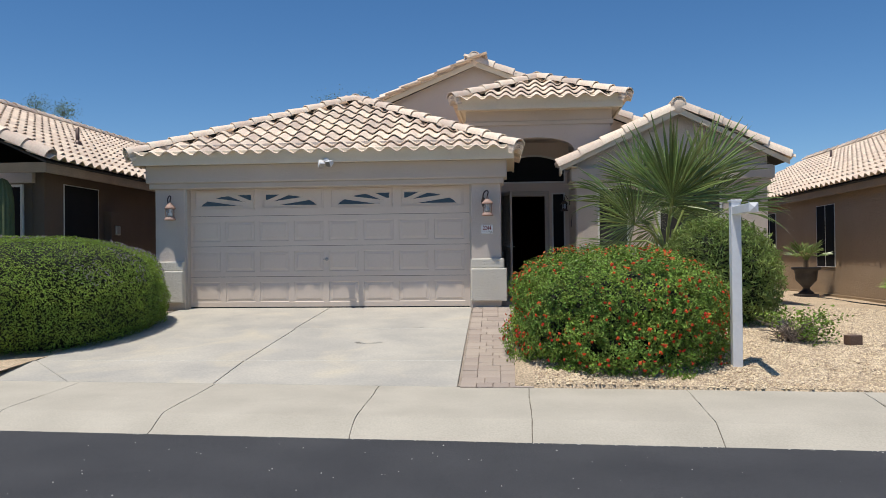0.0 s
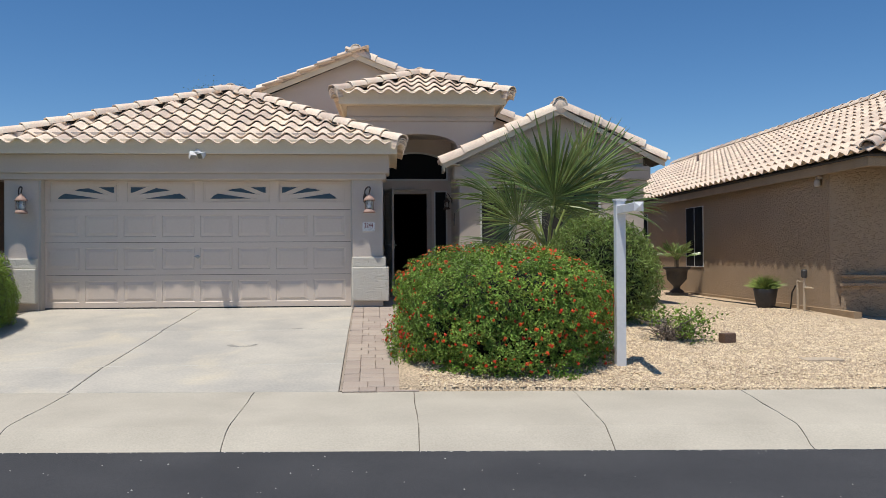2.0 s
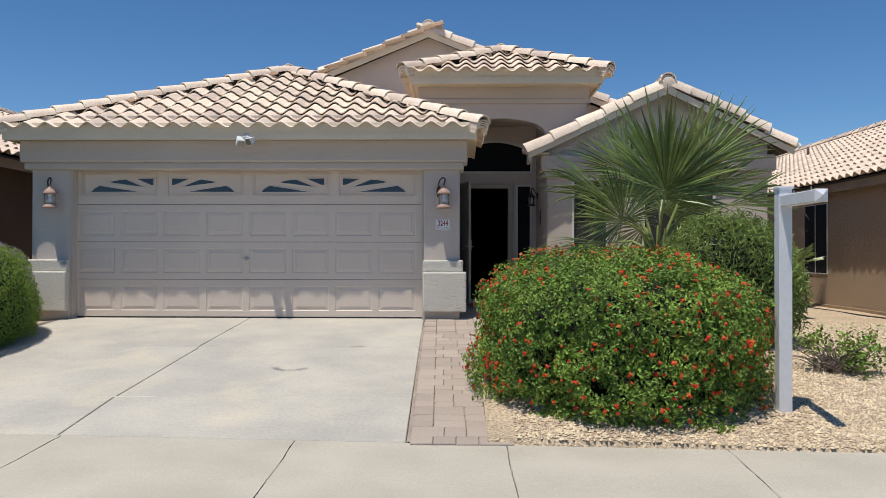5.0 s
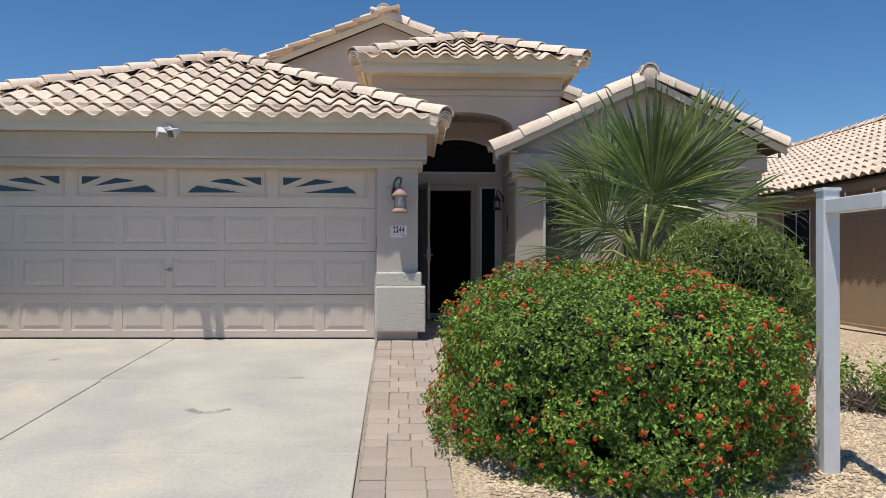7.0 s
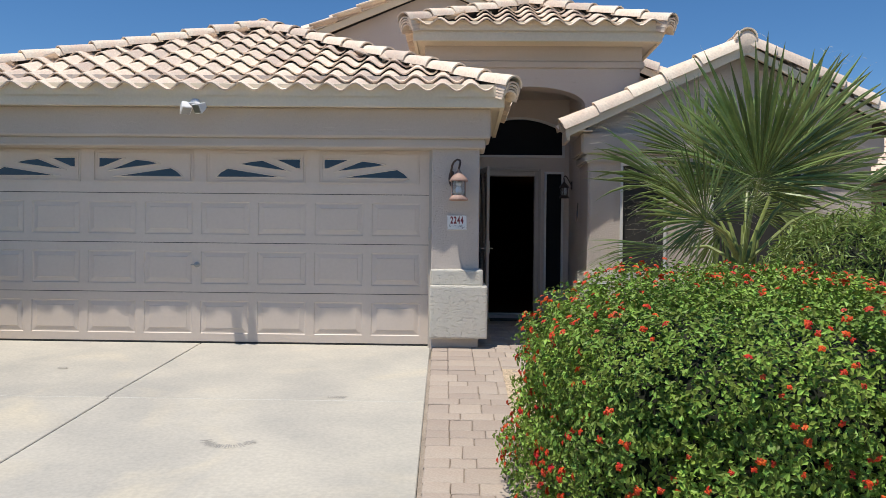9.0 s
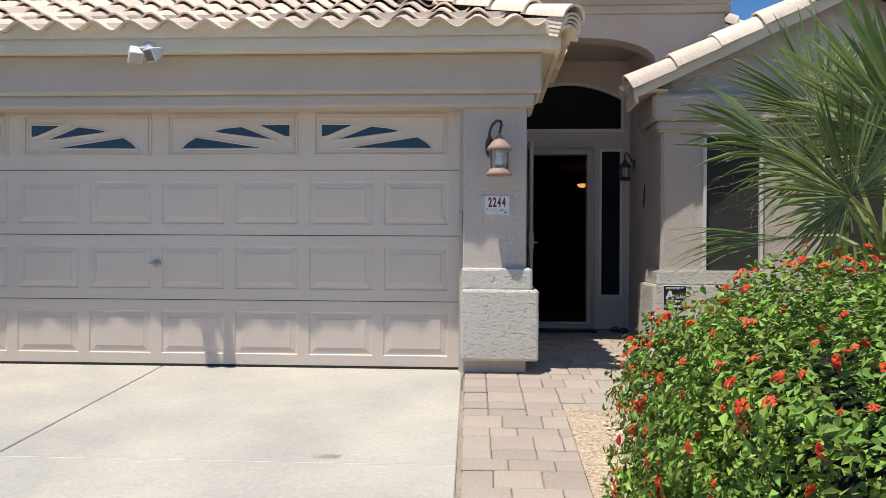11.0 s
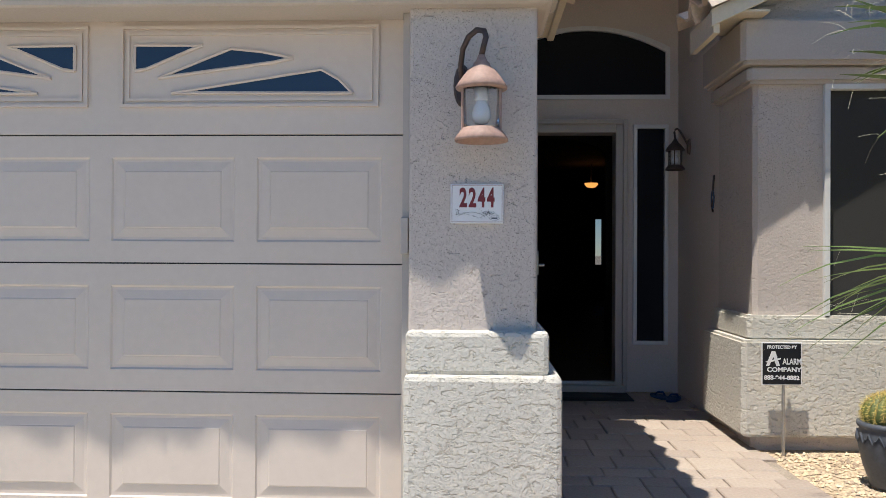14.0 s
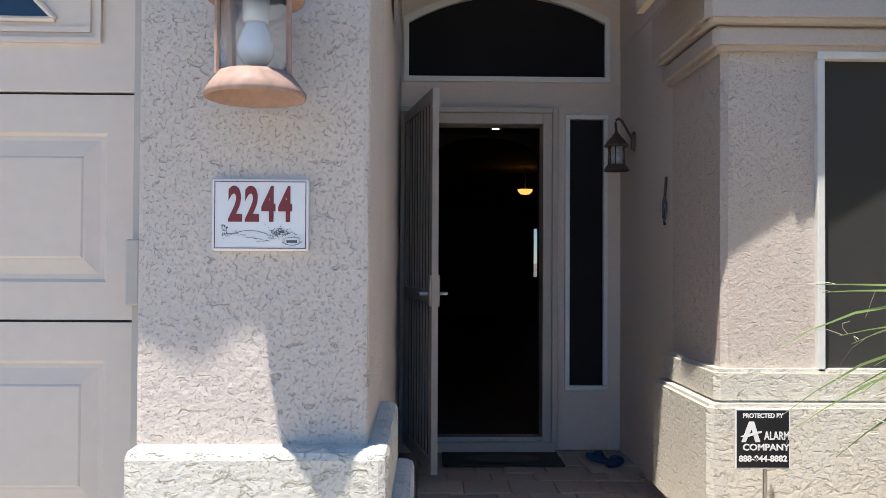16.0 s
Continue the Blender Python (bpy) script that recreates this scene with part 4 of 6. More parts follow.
def interior():
    hall = thing("hallway", (1.2, 7.0, 0.0), "dim hallway behind the open front door", "room", kind="structure")
    part("floor", box(-0.6, 3.4, 3.56, 15.7, -0.1, 0.03), M_INTF_DIM, hall)
    part("ceiling", box(-0.6, 3.4, 3.56, 15.7, 2.42, 2.50), M_INT_DIM, hall)
    part("wall", box(-0.7, -0.6, 3.56, 15.7, 0.0, 2.5), M_INT_DIM, hall)
    part("wall", box(3.4, 3.5, 3.56, 15.7, 0.0, 2.5), M_INT_DIM, hall)
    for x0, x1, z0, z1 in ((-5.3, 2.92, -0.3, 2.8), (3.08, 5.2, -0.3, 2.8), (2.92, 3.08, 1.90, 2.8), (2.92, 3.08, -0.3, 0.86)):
        part("wall", box(x0, x1, 15.7, 15.9, z0, z1), M_INT_DIM, hall, "rear wall with a narrow window opening")
    part("pane", box(2.92, 3.08, 15.79, 15.80, 0.86, 1.90), M_DIM_PANE, hall, "added grey pane dimming the sky in the rear window")
    bm = bmesh.new()
    pts = [(-0.6, 2.42), (-0.6, 0.03), (0.66, 0.03), (0.66, 2.15)]
    pts += [(1.19 + 0.53 * math.cos(math.pi - math.pi * k / 16), 2.15 + 0.235 * math.sin(math.pi * k / 16)) for k in range(1, 16)]
    pts += [(1.72, 2.15), (1.72, 0.03), (3.4, 0.03), (3.4, 2.42)]
    prism(bm, pts, 6.2, 6.35)
    part("wall", bm, M_INT_DIM, hall, "inner wall with an arched opening")
    lamp = thing("pendant_lamp", (1.92, 9.0, 2.42), "lit warm glass bowl lamp in the hallway", "lamp")
    part("bowl", lathe(bmesh.new(), ((0.005, 2.06), (0.06, 2.07), (0.09, 2.10), (0.10, 2.13)), (1.92, 9.0, 0), 16), glow("warm_bowl", (1.0, 0.42, 0.10), 0.9), lamp, "glowing amber glass bowl", True)
    part("stem", tube(bmesh.new(), ((1.92, 9.0, 2.13), (1.92, 9.0, 2.42)), 0.008), M_COPPER_D, lamp)
    spot = thing("ceiling_spot", (1.264, 5.85, 2.41), "lit recessed ceiling spot", "lamp")
    part("lens", lathe(bmesh.new(), ((0.03, 2.405), (0.035, 2.415)), (1.264, 5.85, 0), 14), glow("spot_lens", (1.0, 0.9, 0.75), 3.0), spot)
    part("trim_ring", lathe(bmesh.new(), ((0.05, 2.41), (0.055, 2.42)), (1.264, 5.85, 0), 14), M_WHITE, spot)


interior()


# ---------------------------------------------------------------- neighbours' windows and fittings
def nb_window(nb, x, y0, y1, z0, z1, side, mullion=True, label=""):
    bm = bmesh.new()
    t = 0.014
    a, b = (x - 0.016, x + 0.02) if side > 0 else (x - 0.02, x + 0.016)
    for q in ((y0, y1, z0, z0 + t), (y0, y1, z1 - t, z1), (y0, y0 + t, z0 + t, z1 - t), (y1 - t, y1, z0 + t, z1 - t)):
        bx(bm, a, b, q[0], q[1], q[2], q[3])
    if mullion:
        bx(bm, a, b, (y0 + y1) / 2 - 0.012, (y0 + y1) / 2 + 0.012, z0 + t, z1 - t)
    w = part("window", bm, M_WHITE, nb, label)
    part("pane", box(x - 0.012, x + 0.012, y0 + t, y1 - t, z0 + t, z1 - t), M_SHADE, w, "dark sun screen")


nb_window(nbr_r, 7.75, 5.26, 6.34, 0.50, 1.90, 1, True)
nb_window(nbr_r, 7.75, 9.3, 10.4, 0.9, 1.9, 1)
nb_window(nbr_l, -7.1, 0.24, 1.44, 0.85, 2.15, -1, False)
part("wall", box(7.68, 7.80, -0.95, 18, -0.4, -0.10), M_NBR_F, nbr_r, "painted wall footing")
bm = bmesh.new()
prism(bm, [(7.75, -0.16), (8.51, -0.92), (8.62, -0.80), (7.9, -0.08)], -0.4, 2.22, "z")
part("corner_wall", bm, M_NBR, nbr_r)
for name, out, z0, z1, label in (("plinth", 0.09, -0.4, 0.28, "stucco plinth at the corner"), ("sill", 0.14, 0.28, 0.33, "projecting stucco sill"),
                                 ("plinth", 0.07, 0.33, 0.42, "stucco plinth at the corner"), ("sill", 0.11, 0.42, 0.46, "projecting stucco sill")):
    bm = bmesh.new()
    q = out * 0.707
    prism(bm, [(7.88 - q, -0.29 - q), (8.51 - q * 0.4, -0.92 - out), (11.0, -0.92 - out), (11.0, -0.90), (8.52, -0.90), (7.89, -0.27)], z0, z1, "z")
    part(name, bm, M_NBR, nbr_r, label)
part("pilaster", box(8.62, 9.15, -1.0, -0.9, 0.46, 2.2, 0.01), M_NBR, nbr_r, "stucco pilaster")
bm = bmesh.new()
for q in ((-8.7, -7.45, 0.8, 0.84), (-8.7, -7.45, 2.06, 2.10), (-8.7, -8.66, 0.84, 2.06), (-7.49, -7.45, 0.84, 2.06)):
    bx(bm, q[0], q[1], -0.40, -0.33, q[2], q[3])
w = part("window", bm, M_WHITE, nbr_l)
part("pane", box(-8.66, -7.49, -0.365, -0.345, 0.84, 2.06), M_SHADE, w, "dark sun screen")
part("lintel", box(-8.9, -7.25, -0.45, -0.34, 2.12, 2.30, 0.01), M_STUCCO, nbr_l, "grey stucco lintel")


def roof_vent(x, y, z, h=0.3):
    v = thing("vent_pipe", (x, y, z), "short brown vent pipe on a tile roof", "vent pipe", "roof vents")
    part("pipe", lathe(bmesh.new(), ((0.038, -0.12), (0.038, h)), (x, y, z), 12), M_COPPER_D, v, "", True)
    part("flashing", lathe(bmesh.new(), ((0.10, -0.05), (0.08, 0.02), (0.04, 0.07)), (x, y, z), 12), M_COPPER_D, v)


flood = thing("eave_lamp", (7.72, 0.1, 2.05), "small beige floodlight under the neighbour's eave", "floodlight")
part("lamp_head", lathe(bmesh.new(), ((0.03, 0.0), (0.055, 0.02), (0.05, 0.10), (0.02, 0.14)), (7.68, 0.1, 1.90), 12), M_FRAME, flood, "", True)
part("bracket", box(7.66, 7.76, 0.07, 0.13, 2.03, 2.07), M_FRAME, flood)
roof_vent(10.28, 12.2, 3.64, 0.28)
roof_vent(-8.3, 2.9, 3.25, 0.32)

# ---------------------------------------------------------------- pavers
def paver_mesh(w, d, h=0.05, b=0.006):
    v = [(-w / 2, -d / 2, -h), (w / 2, -d / 2, -h), (w / 2, d / 2, -h), (-w / 2, d / 2, -h),
         (-w / 2, -d / 2, -b), (w / 2, -d / 2, -b), (w / 2, d / 2, -b), (-w / 2, d / 2, -b),
         (-w / 2 + b, -d / 2 + b, 0), (w / 2 - b, -d / 2 + b, 0), (w / 2 - b, d / 2 - b, 0), (-w / 2 + b, d / 2 - b, 0)]
    f = [(8, 9, 10, 11)]
    for o in (0, 4):
        for i in range(4):
            j = (i + 1) % 4
            f.append((o + i, o + j, o + 4 + j, o + 4 + i))
    return v, f


def pavers():
    walk_way = thing("paver_walk", (0, 0, 0), "weathered tan and rose concrete paver walk", "paver walk", kind="structure")
    bm = bmesh.new()
    rim = [(0.03, 0.4), (0.03, -1.0), (0.14, -5.36), (0.87, -5.40), (0.87, -1.2), (1.35, -0.75), (1.80, -0.1), (1.85, 0.6), (1.84, 3.4), (0.40, 3.4), (0.40, 0.4)]
    top = [bm.verts.new((x, y, drive_z(y) - 0.016)) for x, y in rim]
    bm.faces.new(top)
    part("joint_bed", bm, M_SAND, walk_way, "sandy joints")
    sizes = (0.24, 0.16)
    depths = (0.16, 0.24, 0.16, 0.16, 0.24)
    gap = 0.0035
    kinds = {(w, d): shared("paver", paver_mesh(w - gap, d - gap), M_PAVER) for w in (*sizes, 0.09) for d in sizes}
    rng = random.Random(11)
    made, vs, fs = 0, [], []
    slope = math.atan(0.0825)
    y = 3.36
    row = 0
    while y > -5.30:
        depth = depths[row % 5]
        y -= depth / 2
        x0 = 0.42 if y > 0.5 else (0.03 if y > -0.1 else 0.035 - 0.024 * y)
        x1 = 1.83 if y > 0.6 else interp(y, (-1.3, -1.2, -0.75, -0.1, 0.6), (0.86, 0.88, 1.33, 1.78, 1.83))
        x = x0
        k = row
        while x < x1 - 0.06:
            w = sizes[0] if rng.random() < 0.62 else sizes[1]
            if row % 2 and x == x0:
                w = sizes[1]
            if x + w > x1 + 0.06:
                w = sizes[1] if x + sizes[1] < x1 + 0.07 else 0.09
            q = Matrix.Translation((x + w / 2, y, drive_z(y) + rng.uniform(-0.004, 0.004))) @ Matrix.Rotation(slope if y < 0 else 0, 4, "X") @ Matrix.Rotation(rng.uniform(-0.012, 0.012), 4, "Z") @ Matrix.Rotation(rng.uniform(-0.012, 0.012), 4, "Y")
            if y < 2.2 and made < 298:
                piece("paver", kinds[(w, depth)], walk_way, q)
                made += 1
            else:
                n = len(vs)
                pv, pf = paver_mesh(w - gap, depth - gap)
                vs += [q @ Vector(p) for p in pv]
                fs += [tuple(n + i for i in f) for f in pf]
            x += w
        y -= depth / 2
        row += 1
    m = mat("paver_joined", (0.38, 0.305, 0.25), (0.40, 0.335, 0.28), 0.9, 3.0, 60, 0.12, 0.5, 90, 0.004, island=0.10)
    raw("paver_field", vs, fs, m, walk_way, "joined far pavers", kind="stuff")


# ---------------------------------------------------------------- plants
NP = np.random.RandomState(7)
M_LANTANA = mat("lantana_leaf", (0.27, 0.38, 0.066), (0.13, 0.21, 0.042), 0.5, 3.0, 30, 0.15, 0, island=0.55, sss=0.08, spec=0.2)
M_HEDGE = mat("hedge_leaf", (0.28, 0.38, 0.06), (0.18, 0.27, 0.048), 0.6, 2.0, 30, 0.15, 0, island=0.45, sss=0.12, spec=0.25)
M_OLEA = mat("oleander_leaf", (0.28, 0.35, 0.09), (0.17, 0.24, 0.06), 0.5, 2.0, 30, 0.15, 0, island=0.4, sss=0.2)
M_CORE_SHADE = mat("bush_core", (0.012, 0.016, 0.006), None, 0.95, 8, 40, 0.4, 0.6, 30, 0.03)
M_TWIG = mat("grey_twig", (0.22, 0.18, 0.15), (0.15, 0.12, 0.10), 0.9, 8, 50, 0.2, 0.2)
M_RED = mat("lantana_flower", (0.58, 0.008, 0.010), (0.78, 0.12, 0.012), 0.6, 14.0, 60, 0.1, 0, island=0.2, sss=0.15)
M_PALM = mat("palm_leaf", (0.25, 0.31, 0.105), (0.125, 0.19, 0.052), 0.32, 3.0, 20, 0.15, 0, island=0.45, sss=0.22)
M_FIBRE = mat("leaf_thread", (0.62, 0.58, 0.44), (0.52, 0.48, 0.36), 0.7, 9, 60, 0.1, 0)
M_PETIOLE = mat("palm_petiole", (0.25, 0.30, 0.08), (0.18, 0.22, 0.06), 0.5, 5, 30, 0.2, 0.1)
M_BARK = mat("bark", (0.20, 0.15, 0.10), (0.12, 0.09, 0.06), 0.95, 6, 50, 0.25, 0.8, 40, 0.01)
M_TREE = mat("tree_leaf", (0.15, 0.21, 0.06), (0.10, 0.15, 0.045), 0.6, 1.0, 20, 0.2, 0, island=0.3, sss=0.2)
M_LILAC = mat("hedge_bloom", (0.30, 0.24, 0.36), (0.24, 0.18, 0.24), 0.7, 9, 60, 0.2, 0, island=0.3)


def leaf_cloud(name, pos, nrm, length, width, material, parent, spread=0.7, fold=0.25, label="", droop=0.0):
    """Many folded leaves at pos, facing roughly along nrm."""
    n = len(pos)
    nn = nrm + spread * NP.normal(size=(n, 3))
    nn /= np.linalg.norm(nn, axis=1)[:, None] + 1e-9
    d = NP.normal(size=(n, 3))
    d[:, 2] -= droop
    d -= nn * np.sum(d * nn, axis=1)[:, None]
    d /= np.linalg.norm(d, axis=1)[:, None] + 1e-9
    w = np.cross(nn, d)
    ln = (length * NP.uniform(0.6, 1.25, n))[:, None]
    wd = (width * NP.uniform(0.7, 1.2, n))[:, None]
    base, tip = pos - d * ln * 0.5, pos + d * ln * 0.5 - nn * ln * 0.12
    mid = pos - d * ln * 0.08
    a, b = mid + w * wd * 0.5 + nn * wd * fold, mid - w * wd * 0.5 + nn * wd * fold
    v = np.stack((base, a, tip, b), axis=1).reshape(-1, 3)
    k = np.arange(n) * 4
    f = np.concatenate((np.stack((k, k + 1, k + 2), 1), np.stack((k, k + 2, k + 3), 1)))
    return raw(name, v, f.tolist(), material, parent, label, False)


def dome(n, c, r, zb, zt, power=2.4, lump=0.10, seed=0, low=-0.75, plan=2.3):
    """Points and outward normals over a lumpy clipped bush; c (x, y), r (rx, ry), from zb to zt. low: where the round is cut off below."""
    rs = np.random.RandomState(seed)
    u = rs.normal(size=(n, 3))
    u /= np.linalg.norm(u, axis=1)[:, None]
    e = ((np.abs(u[:, :2]) ** plan).sum(axis=1) ** (power / plan) + np.abs(u[:, 2]) ** power) ** (-1 / power)
    p = u * e[:, None]
    p = p[p[:, 2] > low]
    rad = np.array([1 + lump * noise.noise(Vector(q) * 2.1 + Vector((seed, 0, 0))) + lump * 0.6 * noise.noise(Vector(q) * 5.3) + lump * 0.45 * noise.noise(Vector(q) * 12.0) for q in p])
    p = p * rad[:, None]
    half = (zt - zb) / (1 - low)
    pos = np.stack((c[0] + r[0] * p[:, 0], c[1] + r[1] * p[:, 1], zb + (p[:, 2] - low) * half), 1)
    nrm = np.sign(p) * np.abs(p) ** (power - 1) / np.array((r[0], r[1], half))
    nrm /= np.linalg.norm(nrm, axis=1)[:, None] + 1e-9
    return pos, nrm


# Opaque near-black blob that paints in the shade seen between the leaves.
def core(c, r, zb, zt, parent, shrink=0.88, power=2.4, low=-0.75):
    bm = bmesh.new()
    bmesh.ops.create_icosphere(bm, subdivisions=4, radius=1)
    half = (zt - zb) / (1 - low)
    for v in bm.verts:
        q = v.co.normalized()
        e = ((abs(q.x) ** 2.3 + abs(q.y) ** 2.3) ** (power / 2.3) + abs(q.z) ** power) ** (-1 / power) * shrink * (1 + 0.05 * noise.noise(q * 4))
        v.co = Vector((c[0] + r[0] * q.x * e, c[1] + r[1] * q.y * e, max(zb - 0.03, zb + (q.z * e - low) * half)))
    part("inner_mass", bm, M_CORE_SHADE, parent, "near-black filler blob standing in for shade inside the bush", True)


def lantana():
    c, r, zb, zt = (1.86, -3.74), (1.20, 1.54), -0.46, 0.86
    bush = thing("lantana_bush", (c[0], c[1], -0.36), "rounded green lantana bush with red and orange flowers", "bush")
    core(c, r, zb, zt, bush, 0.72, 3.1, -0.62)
    pos, nrm = dome(215000, c, r, zb, zt, 3.1, 0.12, 3, -0.62)
    pos = pos - nrm * (np.random.RandomState(4).uniform(-0.05, 0.26, len(pos)))[:, None]
    k = np.array([noise.noise(Vector(q) * 9) + 0.7 * noise.noise(Vector(q) * 21) for q in pos]) > -0.03
    pos, nrm = pos[k], nrm[k]
    leaf_cloud("foliage", pos, nrm * 1.25 + np.array((0, 0, 0.3)), 0.035, 0.020, M_LANTANA, bush, 0.65, label="small crinkled green leaves")
    p2, n2 = dome(1550, c, r, zb, zt, 3.1, 0.12, 3, -0.62)
    rs = np.random.RandomState(8)
    vs, fs = [], []
    for p, n in zip(p2, n2):
        if n[2] < -0.35 or noise.noise(Vector(p) * 1.7) < -0.30 * (1 + rs.rand()):
            continue
        p = p + n * rs.uniform(0.0, 0.05)
        size = rs.uniform(0.008, 0.017)
        nv = Vector(n + 0.4 * rs.normal(size=3)).normalized()
        a = nv.orthogonal().normalized()
        b = nv.cross(a)
        for k in range(9):
            t = 2 * math.pi * k / 8 + rs.rand()
            rr = 0 if k == 8 else size * (0.95 if k % 2 else 0.6)
            q = Vector(p) + rr * (math.cos(t) * a + math.sin(t) * b) + nv * (size * (0.7 if k == 8 else 0.45 if k % 2 == 0 else 0.1))
            s = size * 0.62
            k0 = len(vs)
            vs += [q + nv * s * 0.6, q + a * s, q + b * s, q - a * s, q - b * s]
            fs += [(k0, k0 + 1, k0 + 2), (k0, k0 + 2, k0 + 3), (k0, k0 + 3, k0 + 4), (k0, k0 + 4, k0 + 1)]
    raw("flower_mass", vs, fs, M_RED, bush, "clusters of red and orange florets", False, "stuff")
    # loose sprigs at the foot
    pos = np.array([(1.02 + 0.16 * rs.rand(), -4.98 + 0.16 * rs.rand(), -0.40 + 0.07 * rs.rand()) for k in range(70)])
    leaf_cloud("low_growth", pos, np.tile((0, -0.3, 1.0), (70, 1)), 0.05, 0.03, M_LANTANA, bush, 0.7)


def hedge():
    c, r, zb, zt = (-6.12, -2.40), (1.75, 2.0), -0.34, 1.16
    bush = thing("clipped_hedge", (c[0], c[1], -0.22), "clipped rounded green hedge beside the driveway", "bush")
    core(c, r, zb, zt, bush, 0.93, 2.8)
    pos, nrm = dome(90000, c, r, zb, zt, 2.8, 0.05, 13)
    pos = pos - nrm * (np.random.RandomState(14).uniform(-0.02, 0.10, len(pos)))[:, None]
    leaf_cloud("foliage", pos, nrm + np.array((0, 0, 0.7)), 0.036, 0.016, M_HEDGE, bush, 0.7, label="fine dense green leaves")
    p2, n2 = dome(9000, c, r, zb, zt, 2.8, 0.05, 13)
    k = (n2[:, 2] > 0.15) & (p2[:, 0] > -6.2) & (p2[:, 1] > -4.1) & (np.array([noise.noise(Vector(p) * 1.6) for p in p2]) > 0.05)
    leaf_cloud("bloom_patch", p2[k] + n2[k] * 0.02, n2[k], 0.05, 0.012, M_LILAC, bush, 0.9, label="greyish woody patches with faded bloom")


def oleander():
    c, r, zb, zt = (3.61, -1.45), (0.80, 0.84), -0.14, 1.29
    bush = thing("oleander_bush", (c[0], c[1], -0.10), "dense dark green shrub with long narrow leaves", "bush")
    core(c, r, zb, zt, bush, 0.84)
    pos, nrm = dome(17000, c, r, zb, zt, 2.3, 0.12, 23)
    pos = pos - nrm * (np.random.RandomState(24).uniform(-0.06, 0.16, len(pos)))[:, None]
    leaf_cloud("foliage", pos, nrm + np.array((0, 0, 0.25)), 0.105, 0.017, M_OLEA, bush, 0.9, label="long narrow leaves")


lantana()
hedge()
oleander()


def fan_frond(heart, hub, aim, face, blade, spread, seed, parent, segs=38, droop=1.0, fibres=False):
    """One fan leaf: a bowed stalk from heart to hub, and a pleated fan of pointed strips that opens along aim."""
    rs = random.Random(seed)
    heart, hub, d = Vector(heart), Vector(hub), Vector(aim).normalized()
    side = d.cross(Vector(face)).normalized()
    up = side.cross(d).normalized()
    vs, fs = [], []
    split = rs.uniform(0.52, 0.62)
    for k in range(segs):
        a = -spread + 2 * spread * (k + 0.5) / segs + rs.uniform(-0.03, 0.03)
        dirn = (d * math.cos(a) + side * math.sin(a) + up * (0.16 * (1 - math.cos(a)) + rs.uniform(-0.12, 0.12))).normalized()
        cross = (side * math.cos(a) - d * math.sin(a)).normalized()
        nn = dirn.cross(cross).normalized()
        ln = blade * (0.68 + 0.32 * math.cos(a)) * rs.uniform(0.80, 1.08)
        half = spread / segs
        sag = ln * 0.30 * droop * rs.uniform(0.1, 1.0)
        k0 = len(vs)
        for t in (0.02, 0.22, split, 0.62, 0.8, 0.92, 1.0):
            w = ln * min(t, split) * math.tan(half)
            w = w if t <= split else w * (1 - ((t - split) / (1 - split)) ** 1.9) * 0.95
            w = max(w, 0.0010)
            p = hub + dirn * ln * t - Vector((0, 0, sag * max(0.0, t - 0.5) ** 2 * 2.5))
            fold = 0.5 * w
            vs += [p - cross * w + nn * fold, p - nn * fold, p + cross * w + nn * fold]
        for j in range(6):
            q = k0 + 3 * j
            fs += [(q, q + 1, q + 4, q + 3), (q + 1, q + 2, q + 5, q + 4)]
    fr = raw("frond", vs, fs, M_PALM, parent, "", False)
    if fibres:
        tv, tf = [], []
        for k in range(segs):
            tip = Vector(vs[21 * k + 19])
            for j in range(2):
                p, way = Vector(vs[21 * k + 13 + 3 * j]).lerp(tip, rs.random()), Vector((rs.gauss(0, 1), rs.gauss(0, 1), rs.gauss(0.2, 1))).normalized()
                bend = Vector((rs.gauss(0, 1), rs.gauss(0, 1), -1)).normalized()
                out = (tip - hub).normalized()
                n0 = len(tv)
                for t in (0.0, 0.33, 0.66, 1.0):
                    q = p + (out * 0.7 + way * 0.6) * 0.13 * t + bend * 0.07 * t * t
                    tv += [q, q + Vector((0.0011, 0, 0.0011))]
                tf += [(n0 + 2 * m, n0 + 2 * m + 1, n0 + 2 * m + 3, n0 + 2 * m + 2) for m in range(3)]
        raw("fibre", tv, tf, M_FIBRE, fr, "pale curling leaf threads", False, "stuff")
    mid = (heart + hub) / 2 + Vector((0, 0, 0.10))
    part("stalk", tube(bmesh.new(), (heart, mid, hub, hub + d * 0.10), 0.022, 6, 0.009), M_PETIOLE, fr, "yellow-green stalk")


